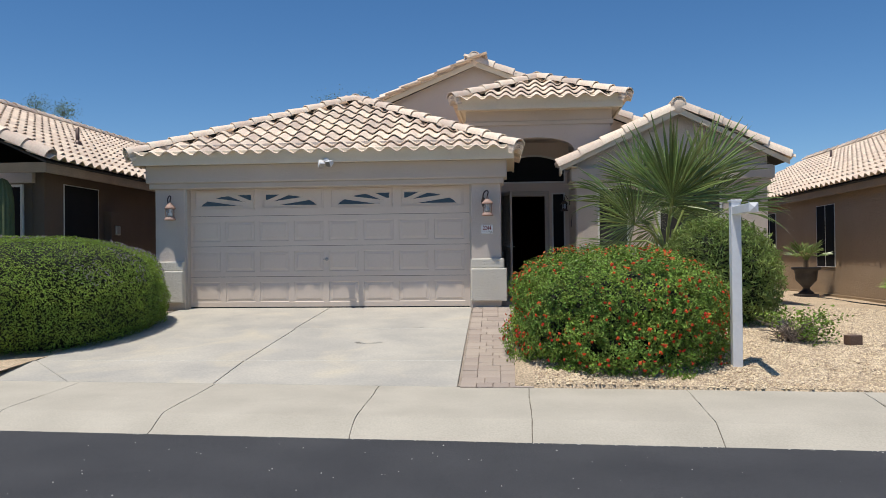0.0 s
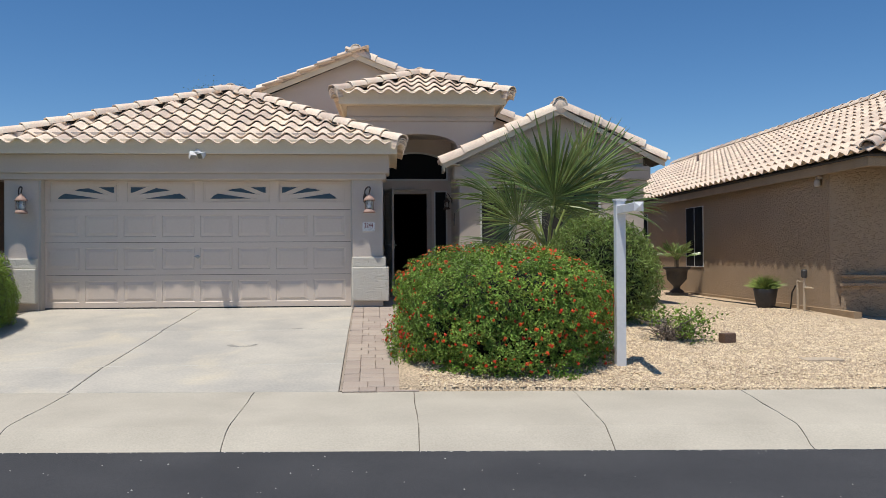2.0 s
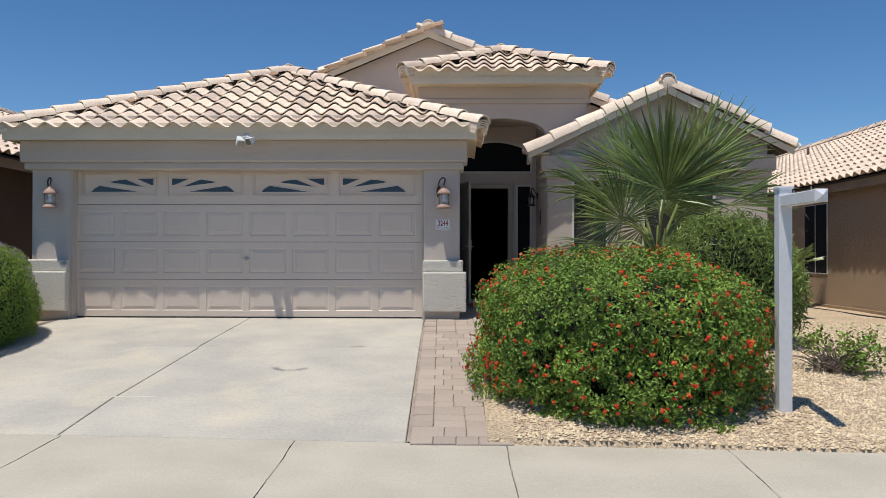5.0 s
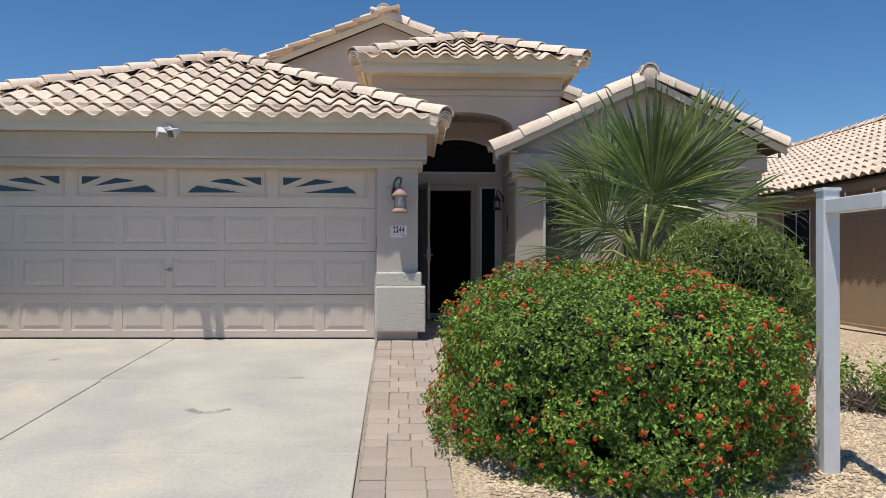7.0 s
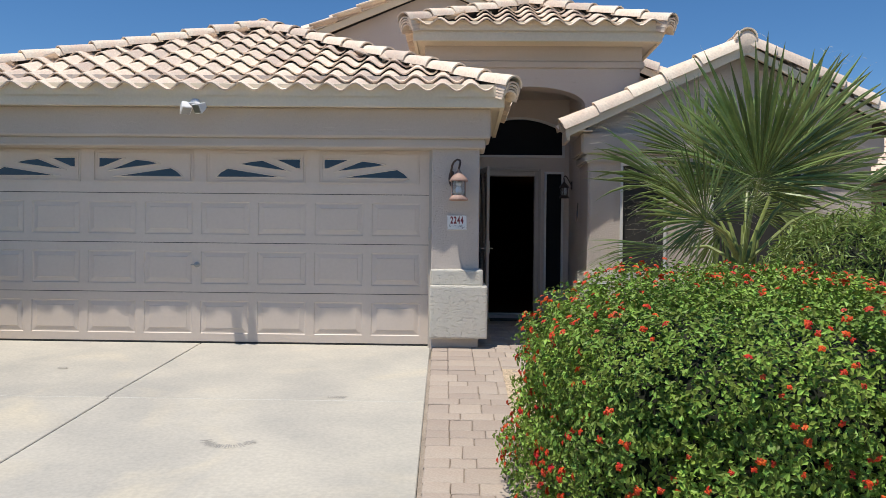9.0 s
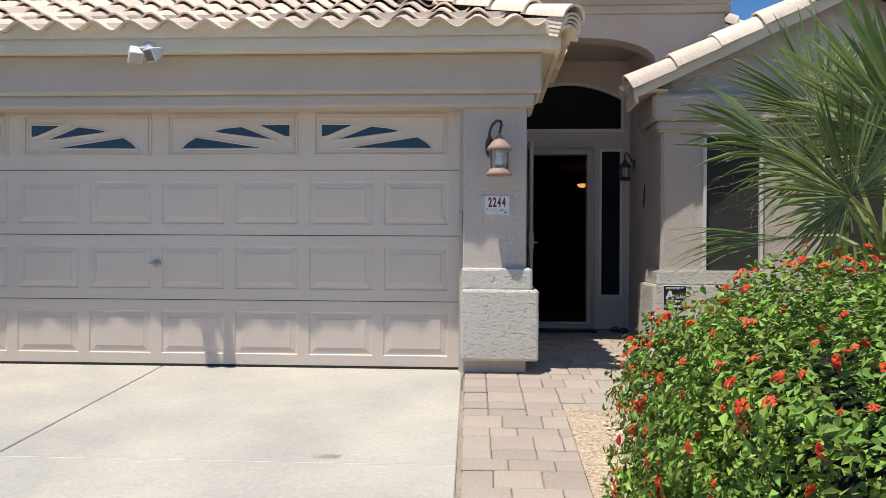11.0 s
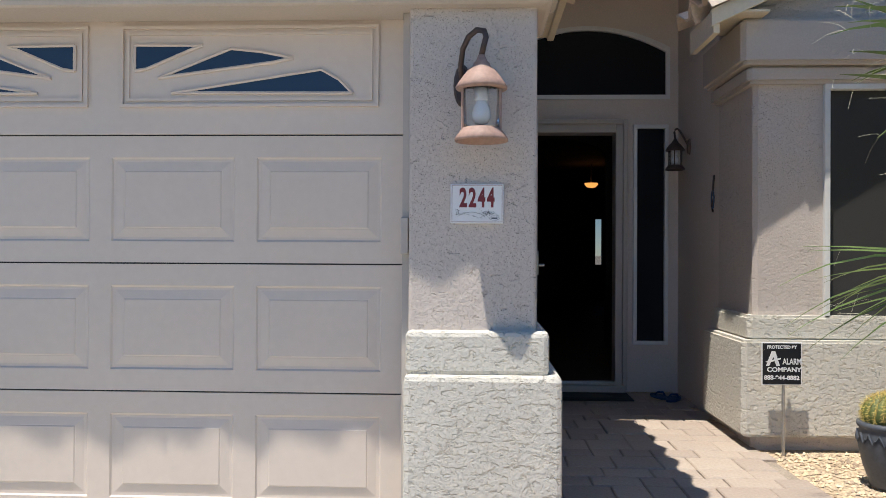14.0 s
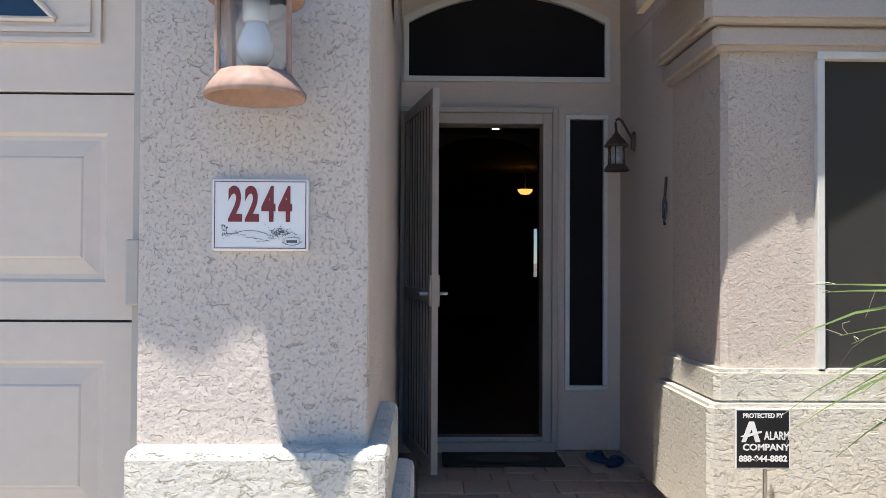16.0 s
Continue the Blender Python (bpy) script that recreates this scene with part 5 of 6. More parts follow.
def palm():
    base = Vector((3.12, -0.12, -0.06))
    tree = thing("fan_palm", base, "young fan palm with spiky grey-green fans", "palm tree")
    bm = bmesh.new()
    tube(bm, [base + Vector((0.02 * math.sin(k), 0.01 * k, 0.15 * k)) for k in range(7)], 0.16, 12, 0.10)
    part("trunk", bm, M_BARK, tree, "short fibrous trunk")
    bm = bmesh.new()
    for k in range(12):
        a = k * 2.4
        q = base + Vector((0, 0, 0.35 + 0.05 * k))
        tube(bm, [q, q + Vector((0.13 * math.cos(a), 0.13 * math.sin(a), 0.16)), q + Vector((0.18 * math.cos(a), 0.18 * math.sin(a), 0.42))], 0.034, 6, 0.014)
    part("leaf_boot", bm, M_PETIOLE, tree, "cut yellow-green leaf bases")
    heart = base + Vector((0, 0, 0.92))
    view = (-0.25, -1.0, 0.35)
    fronds = (((3.16, -0.45, 1.68), (0.0, -0.46, 1.0), (-0.25, -1.0, 0.1), 1.40, 1.75),
              ((2.52, -0.90, 1.28), (-0.42, -0.30, 0.62), (-0.15, -1.0, 0.45), 0.80, 2.25),
              ((2.46, -0.05, 1.64), (-0.92, -0.08, 0.42), (-0.1, -0.8, 0.6), 1.05, 0.48),
              ((2.56, 0.28, 1.03), (-1.0, 0.02, -0.07), (0.1, -0.6, 1.0), 0.96, 0.24),
              ((2.83, 0.30, 1.98), (-0.55, 0.15, 0.80), (-0.3, -0.8, 0.8), 0.95, 1.15),
              ((3.77, 0.20, 2.05), (0.55, 0.10, 0.82), (0.1, -0.8, 0.8), 1.25, 0.85),
              ((4.06, -0.10, 1.52), (0.95, -0.10, 0.20), (0.1, -0.8, 0.7), 0.98, 0.50),
              ((3.55, 0.15, 1.40), (0.75, 0.10, -0.15), (0.1, -0.7, 0.7), 0.80, 1.20),
              ((3.35, 0.40, 1.85), (0.15, 0.35, 0.95), (0.0, -0.9, 0.5), 1.10, 1.20),
              ((3.05, 0.35, 1.25), (-0.25, 0.30, -0.30), (-0.1, -0.8, 0.6), 0.70, 1.20),
              ((3.30, 0.30, 1.45), (0.35, 0.20, 0.55), (0.0, -1.0, 0.3), 0.95, 1.80),
              ((2.78, 0.20, 1.52), (-0.55, 0.10, 0.30), (-0.1, -0.9, 0.5), 0.82, 1.20),
              ((3.20, -0.25, 1.60), (0.05, -0.30, 1.0), (-0.2, -1.0, 0.2), 1.05, 1.9),
              ((3.88, 0.32, 1.72), (0.82, 0.10, 0.42), (0.0, -0.9, 0.6), 1.05, 0.80))
    for k, (hub, aim, face, blade, spread) in enumerate(fronds):
        fan_frond(heart, hub, aim, face, blade, spread, 40 + k, tree, max(16, int(31 * spread)), 1.3 if aim[2] < 0.5 else 0.45, True)


palm()


def tree(x, y, h, w, seed, label):
    t = thing("tree", (x, y, -0.3), label, "tree", "far trees")
    rs = random.Random(seed)
    bm = bmesh.new()
    tube(bm, [(x, y, -0.4), (x + 0.1, y, h * 0.3), (x + 0.2, y, h * 0.6)], 0.22, 8, 0.12)
    tips = []
    for k in range(16):
        a, b = rs.uniform(0, 6.28), rs.uniform(0.45, 1.0)
        p = Vector((x + 0.2, y, h * rs.uniform(0.4, 0.6)))
        q = Vector((x + w * b * math.cos(a), y + w * b * math.sin(a), h * rs.uniform(0.62, 1.0)))
        m = (p + q) / 2 + Vector((0, 0, 0.3))
        tube(bm, (p, m, q), 0.06, 6, 0.012)
        tips += [q, (m + q) / 2, m]
    part("trunk", bm, M_BARK, t, "grey-brown trunk and limbs")
    n = 13000
    idx = NP.randint(0, len(tips), n)
    pos = np.array([tips[i] for i in idx]) + NP.normal(size=(n, 3)) * np.array((w * 0.16, w * 0.16, w * 0.13))
    leaf_cloud("crown", pos, NP.normal(size=(n, 3)), 0.10, 0.035, M_TREE, t, 1.0, label="loose feathery green crown")


tree(-6.7, 27.0, 9.3, 2.3, 1, "feathery green desert tree behind the house")
tree(-21.2, 24.0, 8.1, 1.7, 2, "feathery green desert tree behind the dark house")
tree(20.9, 27.0, 6.9, 1.0, 3, "thin green desert tree behind the brown house")
tree(11.6, 22.0, 3.9, 1.6, 4, "small green tree in the gap between houses")


# ---------------------------------------------------------------- gravel stones
def gravel():
    rs = np.random.RandomState(21)
    n = 130000
    x, y = rs.uniform(0.9, 7.4, n), rs.uniform(-5.85, 1.2, n)
    keep = (y > -5.35 - 0.065 * x) & ~((x < 1.95) & (y > -1.3)) & (rs.rand(n) < np.clip(1.25 - (y + 5.3) * 0.17, 0.12, 1))
    near = rs.uniform(size=(2600, 2)) * np.array((1.9, 1.5)) + np.array((1.85, 0.0))
    x, y = np.concatenate((x[keep], near[:, 0])), np.concatenate((y[keep], near[:, 1]))
    ok = ~((y > 1.5) & (x > 1.7))
    x, y = x[ok], y[ok]
    m = len(x)
    z = np.array([yard_z(a, b) + 0.02 * noise.noise(Vector((a, b, 0)) * 0.9) for a, b in zip(x, y)]) + 0.004
    s = rs.uniform(0.007, 0.018, m)
    base = np.array(((1, 0, 0), (0, 1, 0), (-1, 0, 0), (0, -1, 0), (0, 0, 0.75), (0, 0, -0.5)))
    v = base[None] * rs.uniform(0.6, 1.3, (m, 6, 1)) * s[:, None, None]
    a = rs.uniform(0, 6.28, m)
    rot = np.stack((np.stack((np.cos(a), -np.sin(a)), 1), np.stack((np.sin(a), np.cos(a)), 1)), 1)
    v[:, :, :2] = np.einsum("nij,nkj->nki", rot, v[:, :, :2])
    v += np.stack((x, y, z), 1)[:, None]
    k = np.arange(m)[:, None] * 6
    f = np.concatenate([k + np.array(t) for t in ((0, 1, 4), (1, 2, 4), (2, 3, 4), (3, 0, 4), (1, 0, 5), (2, 1, 5), (3, 2, 5), (0, 3, 5))])
    g = rs.uniform(size=(420, 2)) * np.array((14, 5.5)) + np.array((-6.5, -7.3))
    gs = rs.uniform(0.003, 0.007, 420)
    gv = (base[None] * gs[:, None, None] * rs.uniform(0.6, 1.4, (420, 6, 1)))
    g[:, 1] = np.minimum(-7.1 - 0.0647 * g[:, 0] - 0.03, g[:, 1] - rs.rand(420) * 5)
    gv += np.stack((g[:, 0], g[:, 1], np.full(420, -0.601)), 1)[:, None]
    gk = np.arange(420)[:, None] * 6
    gf = np.concatenate([gk + np.array(t) for t in ((0, 1, 4), (1, 2, 4), (2, 3, 4), (3, 0, 4))])
    tagged(raw("road_grit", gv.reshape(-1, 3), gf.tolist(), M_FILL), "pale grit scattered on the asphalt", "grit", kind="stuff")
    tagged(raw("gravel", v.reshape(-1, 3), f.tolist(), M_GRAVEL), "loose tan and rust gravel stones", "gravel", kind="stuff")


# ---------------------------------------------------------------- things at the house
M_SIGN = mat("sign_white", (0.78, 0.78, 0.78), (0.74, 0.74, 0.74), 0.35, 4, 40, 0.02, 0)
M_MAROON = mat("sign_maroon", (0.20, 0.015, 0.02), None, 0.4, 4, 40, 0.05, 0)
M_INK = mat("sign_ink", (0.10, 0.11, 0.13), None, 0.5, 4, 40, 0.05, 0)
M_BLACK = mat("sign_black", (0.012, 0.013, 0.018), None, 0.35, 4, 40, 0.05, 0)
M_BULB = glass_dark("milk_glass", (0.75, 0.77, 0.80), 0.15)


def clear_glass(name):
    m, n, l, b = nodes_of(name)
    b.inputs["Base Color"].default_value = (0.93, 0.95, 0.96, 1)
    b.inputs["Roughness"].default_value, b.inputs["Transmission Weight"].default_value, b.inputs["IOR"].default_value = 0.12, 0.9, 1.12
    return m


M_CLEAR = clear_glass("lantern_glass")


def words(text, size, m, material, parent, name="lettering", width=None, bold=0.0):
    """Raised flat lettering, centred at the pose m, facing its third axis."""
    cu = bpy.data.curves.new("text", "FONT")
    cu.body, cu.size, cu.align_x, cu.align_y, cu.extrude, cu.offset = text, size, "CENTER", "CENTER", 0.0008, bold
    tmp = new("text", cu)
    dg = bpy.context.evaluated_depsgraph_get()
    me = bpy.data.meshes.new_from_object(tmp.evaluated_get(dg))
    w = max(v.co.x for v in me.vertices) - min(v.co.x for v in me.vertices)
    k = width / w if width else 1.0
    bpy.data.objects.remove(tmp)
    me.transform(Matrix.Translation(-ORIGIN[parent.name]) @ m @ Matrix.Diagonal((k, 1, 1, 1)))
    me.materials.clear()
    me.materials.append(material)
    ob = new(name, me)
    ob.parent = parent
    ORIGIN[ob.name] = ORIGIN[parent.name]
    return ob


def lantern(x, y, z, out, scale, m_body, m_dark, label, wall_x=None):
    """A wall lantern: back plate, hooked arm, roof, glass, bulb, base. out: the way from the wall to the lamp."""
    o = Vector(out)
    lamp = thing("wall_lantern", (x, y, z), label, "wall lamp", "wall lanterns")
    c = Vector((x, y, z)) + o * 0.15 * scale
    sc = scale

    def lz(prof, seg=18):
        return lathe(bmesh.new(), [(r * sc, h * sc) for r, h in prof], c, seg)
    part("roof", lz(((0.095, 0.195), (0.098, 0.205), (0.085, 0.225), (0.055, 0.265), (0.035, 0.28), (0.03, 0.295), (0.022, 0.30), (0.012, 0.325))), m_body, lamp, "ribbed metal roof", True)
    part("base", lz(((0.060, 0.046), (0.080, 0.028), (0.094, 0.001), (0.099, 0.0), (0.101, 0.010), (0.089, 0.028), (0.078, 0.042), (0.072, 0.05)), 24), m_body, lamp, "flared hollow metal base", True)
    part("glass", lathe(bmesh.new(), [(0.069 * sc, 0.05 * sc), (0.069 * sc, 0.195 * sc)], c, 18), M_CLEAR, lamp, "clear lantern glass", True)
    bulb = part("bulb", lz(((0.006, 0.068), (0.020, 0.072), (0.031, 0.088), (0.033, 0.105), (0.027, 0.128), (0.020, 0.142), (0.018, 0.150))), M_BULB, lamp, "white spiral bulb", True)
    part("socket", lz(((0.021, 0.150), (0.023, 0.156), (0.023, 0.195))), M_SIGN, bulb, "white lamp socket", True)
    turn = 0.0 if abs(o.y) > 0.5 else -math.pi / 2
    for a in (-0.32, math.pi + 0.32, 0.85, math.pi - 0.85):
        q = c + Vector((0.074 * sc * math.cos(a + turn), 0.074 * sc * math.sin(a + turn), 0))
        part("post", tube(bmesh.new(), (q + Vector((0, 0, 0.045 * sc)), q + Vector((0, 0, 0.2 * sc))), 0.006 * sc, 6), m_body, lamp)
    w = Vector((x, y, z))
    top = c + Vector((0, 0, 0.325 * sc))
    lat = Vector((sc, 0, 0)) if abs(o.y) > 0.5 else Vector((0, 0, 0))
    bend = ((0.01, 0.24, -0.075), (0.05, 0.31, -0.080), (0.08, 0.365, -0.072), (0.105, 0.405, -0.050), (0.13, 0.425, -0.018), (0.15, 0.415, 0.010), (0.158, 0.39, 0.016), (0.155, 0.36, 0.008))
    arc = [w + o * (out_by * sc) + Vector((0, 0, up_by * sc)) + lat * across for out_by, up_by, across in bend] + [top]
    w = w - lat * 0.075
    part("arm", tube(bmesh.new(), arc, 0.011 * sc, 8), m_dark, lamp, "hooked bronze arm", True)
    side = o.cross(Vector((0, 0, 1)))
    bm = bmesh.new()
    prof = [(0.035 * sc * math.cos(t * math.pi / 8), 0.24 * sc + (0.085 if True else 0) * sc * math.sin(t * math.pi / 8)) for t in range(16)]
    a = [bm.verts.new(w + side * p[0] + Vector((0, 0, p[1]))) for p in prof]
    b = [bm.verts.new(w + side * p[0] * 0.8 + Vector((0, 0, 0.24 * sc + (p[1] - 0.24 * sc) * 0.8)) + o * 0.02) for p in prof]
    bm.faces.new(b)
    bm.faces.new(a[::-1])
    for i in range(16):
        bm.faces.new((a[i], a[(i + 1) % 16], b[(i + 1) % 16], b[i]))
    bmesh.ops.recalc_face_normals(bm, faces=bm.faces)
    part("back_plate", bm, m_dark, lamp)


FRONT = Matrix.Rotation(radians(90), 4, "X")
lantern(0.29, -0.04, 1.475, (0, -1, 0), 0.96, M_COPPER, M_COPPER_D, "weathered copper wall lantern on the garage pillar")
lantern(-5.0, -0.04, 1.475, (0, -1, 0), 0.96, M_COPPER, M_COPPER_D, "weathered copper wall lantern on the garage pillar")
lantern(1.83, 2.98, 1.70, (-1, 0, 0), 0.72, M_COPPER_D, M_COPPER_D, "dark bronze wall lantern beside the front door")


def plaque():
    x0, x1, z0, z1, y = 0.176, 0.375, 1.186, 1.335, -0.05
    p = thing("number_plaque", ((x0 + x1) / 2, y, z0), "white ceramic house number plaque on the pillar", "house number")
    part("plate", box(x0, x1, y - 0.004, y + 0.014, z0, z1, 0.003), M_SIGN, p)
    bm = bmesh.new()
    for q in ((x0 + 0.005, x1 - 0.005, z0 + 0.005, z0 + 0.0065), (x0 + 0.005, x1 - 0.005, z1 - 0.0065, z1 - 0.005), (x0 + 0.005, x0 + 0.0065, z0 + 0.0065, z1 - 0.0065), (x1 - 0.0065, x1 - 0.005, z0 + 0.0065, z1 - 0.0065)):
        bx(bm, q[0], q[1], y - 0.0052, y - 0.003, q[2], q[3])
    part("border", bm, M_MAROON, p, "thin maroon border")
    for k, digit in enumerate("2244"):
        words(digit, 0.098, Matrix.Translation(((x0 + x1) / 2 + (k - 1.5) * 0.0345, y - 0.0046, z0 + 0.093)) @ FRONT, M_MAROON, p, "numeral", 0.029, 0.0035)
    bm = bmesh.new()
    rs = random.Random(2)
    for k in range(46):
        t = k / 45
        x = x0 + 0.02 + t * 0.155
        h = 0.028 + 0.008 * math.sin(t * 9) + rs.uniform(-0.005, 0.005)
        bx(bm, x, x + rs.uniform(0.002, 0.008), y - 0.0052, y - 0.003, z0 + h, z0 + h + 0.0009)
    for k in range(110):
        x, h = x0 + 0.135 + rs.gauss(0, 0.012), z0 + 0.038 + rs.gauss(0, 0.006)
        bx(bm, x, x + 0.0018, y - 0.0052, y - 0.003, h, h + 0.0014)
    for k in range(24):
        x, h = x0 + 0.026 + rs.gauss(0, 0.004), z0 + 0.03 + rs.uniform(0, 0.022)
        bx(bm, x, x + 0.0012, y - 0.0052, y - 0.003, h, h + 0.003)
    hill = [(0.03 + 0.09 * t / 14, 0.030 + 0.012 * math.sin(math.pi * t / 14)) for t in range(15)]
    for (ua, ha), (ub, hb) in zip(hill, hill[1:]):
        bx(bm, x0 + ua, x0 + ub, y - 0.0052, y - 0.003, z0 + ha, z0 + ha + 0.0009)
    for k in range(20):
        t = 2 * math.pi * k / 20
        ux, uz = x0 + 0.165 + 0.018 * math.cos(t), z0 + 0.020 + 0.0085 * math.sin(t)
        bx(bm, ux - 0.003, ux + 0.003, y - 0.0052, y - 0.003, uz, uz + 0.0008)
    bx(bm, x0 + 0.154, x0 + 0.176, y - 0.0052, y - 0.003, z0 + 0.017, z0 + 0.0225)
    part("drawing", bm, M_INK, p, "small ink drawing of a desert scene")


def alarm_sign():
    x0, x1, z0, z1, y = 1.827, 2.044, 0.366, 0.60, 1.43
    p = thing("alarm_sign", (1.955, y, 0.0), "black and white alarm company yard sign on a stake", "yard sign")
    part("plate", box(x0, x1, y - 0.003, y + 0.003, z0, z1, 0.002), M_SIGN, p, "white sign plate")
    part("field", box(x0 + 0.006, x1 - 0.006, y - 0.0045, y - 0.0025, z0 + 0.006, z1 - 0.006), M_BLACK, p, "black printed field")
    part("stake", tube(bmesh.new(), ((1.95, y + 0.012, -0.08), (1.95, y + 0.012, z1 - 0.01)), 0.009, 8), M_METAL, p, "thin metal stake")
    c = (x0 + x1) / 2
    for text, size, dz, w, dx in (("PROTECTED BY", 0.024, 0.207, 0.16, 0.0), ("ALARM", 0.045, 0.128, 0.10, 0.055), ("COMPANY", 0.034, 0.084, 0.185, 0.012), ("888-944-8882", 0.032, 0.040, 0.19, 0.0)):
        words(text, size, Matrix.Translation((c + dx, y - 0.0052, z0 + dz)) @ FRONT, M_SIGN, p, "lettering", w, 0.001)
    bm = bmesh.new()
    prism(bm, [(c - 0.085, z0 + 0.105), (c - 0.055, z0 + 0.185), (c - 0.035, z0 + 0.185), (c - 0.01, z0 + 0.105), (c - 0.03, z0 + 0.105), (c - 0.045, z0 + 0.155), (c - 0.068, z0 + 0.105)], y - 0.0058, y - 0.004)
    prism(bm, [(c - 0.09, z0 + 0.128), (c - 0.005, z0 + 0.150), (c - 0.005, z0 + 0.142), (c - 0.07, z0 + 0.122)], y - 0.0066, y - 0.0055)
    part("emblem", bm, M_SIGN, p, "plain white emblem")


def floodlight():
    x, y, z = -2.31, -0.40, 2.36
    p = thing("floodlight", (x, -0.33, z), "twin white floodlight on the garage eave", "floodlight")
    bm = lathe(bmesh.new(), ((0.045, 0.0), (0.045, 0.02), (0.028, 0.04)), (0, 0, 0), 14)
    bmesh.ops.transform(bm, matrix=Matrix.Translation((x, -0.325, z + 0.04)) @ Matrix.Rotation(radians(90), 4, "X"), verts=bm.verts)
    part("base", bm, M_SIGN, p, "round white mounting plate", True)
    for sg, turn, dip in ((-1, -38, -38), (1, 30, -62)):
        m = Matrix.Translation((x + sg * 0.076, y, z - 0.01)) @ Matrix.Rotation(radians(turn * -1), 4, "Z") @ Matrix.Rotation(radians(dip), 4, "X")
        bm = bmesh.new()
        bmesh.ops.create_cone(bm, cap_ends=True, segments=4, radius1=0.074, radius2=0.040, depth=0.11)
        bmesh.ops.rotate(bm, cent=(0, 0, 0), matrix=Matrix.Rotation(radians(45), 3, "Z"), verts=bm.verts)
        bmesh.ops.bevel(bm, geom=bm.edges[:], offset=0.006, segments=1, affect="EDGES")
        bmesh.ops.transform(bm, matrix=m, verts=bm.verts)
        head = part("lamp_head", bm, M_SIGN, p, "white lamp head")
        bm = box(-0.042, 0.042, -0.042, 0.042, -0.060, -0.0545, 0.002)
        bmesh.ops.transform(bm, matrix=m, verts=bm.verts)
        part("lens", bm, M_METAL, head, "grey lamp lens")
        part("arm", tube(bmesh.new(), ((x, -0.345, z + 0.04), (x + sg * 0.03, -0.37, z + 0.035), (x + sg * 0.072, y, z + 0.02)), 0.012), M_SIGN, p)


def sign_post():
    x, y = 2.97, -4.78
    p = thing("sign_post", (x, y, -0.36), "white vinyl yard sign post with a bare arm", "sign post")
    part("upright", box(x - 0.05, x + 0.05, y - 0.05, y + 0.05, -0.5, 1.36, 0.006), M_VINYL, p)
    bm = bmesh.new()
    bx(bm, x - 0.058, x + 0.058, y - 0.058, y + 0.058, 1.35, 1.372, 0.004)
    part("cap", bm, M_VINYL, p, "white post cap")
    part("arm", box(x - 0.042, x + 0.042, y - 0.66, y - 0.05, 1.215, 1.30, 0.005), M_VINYL, p)
    bm = bmesh.new()
    v = [bm.verts.new(q) for q in ((x - 0.045, y - 0.66, 1.212), (x + 0.045, y - 0.66, 1.212), (x + 0.045, y - 0.66, 1.303), (x - 0.045, y - 0.66, 1.303), (x, y - 0.69, 1.258))]
    bm.faces.new(v[:4])
    for i in range(4):
        bm.faces.new((v[i], v[(i + 1) % 4], v[4]))
    bmesh.ops.recalc_face_normals(bm, faces=bm.faces)
    part("arm_cap", bm, M_VINYL, p, "pyramid end cap")
    for dy in (0.20, 0.50):
        bm = tube(bmesh.new(), ((x, y - dy, 1.297), (x, y - dy, 1.33)), 0.005, 6)
        part("hook", bm, M_METAL, p, "small metal hook")


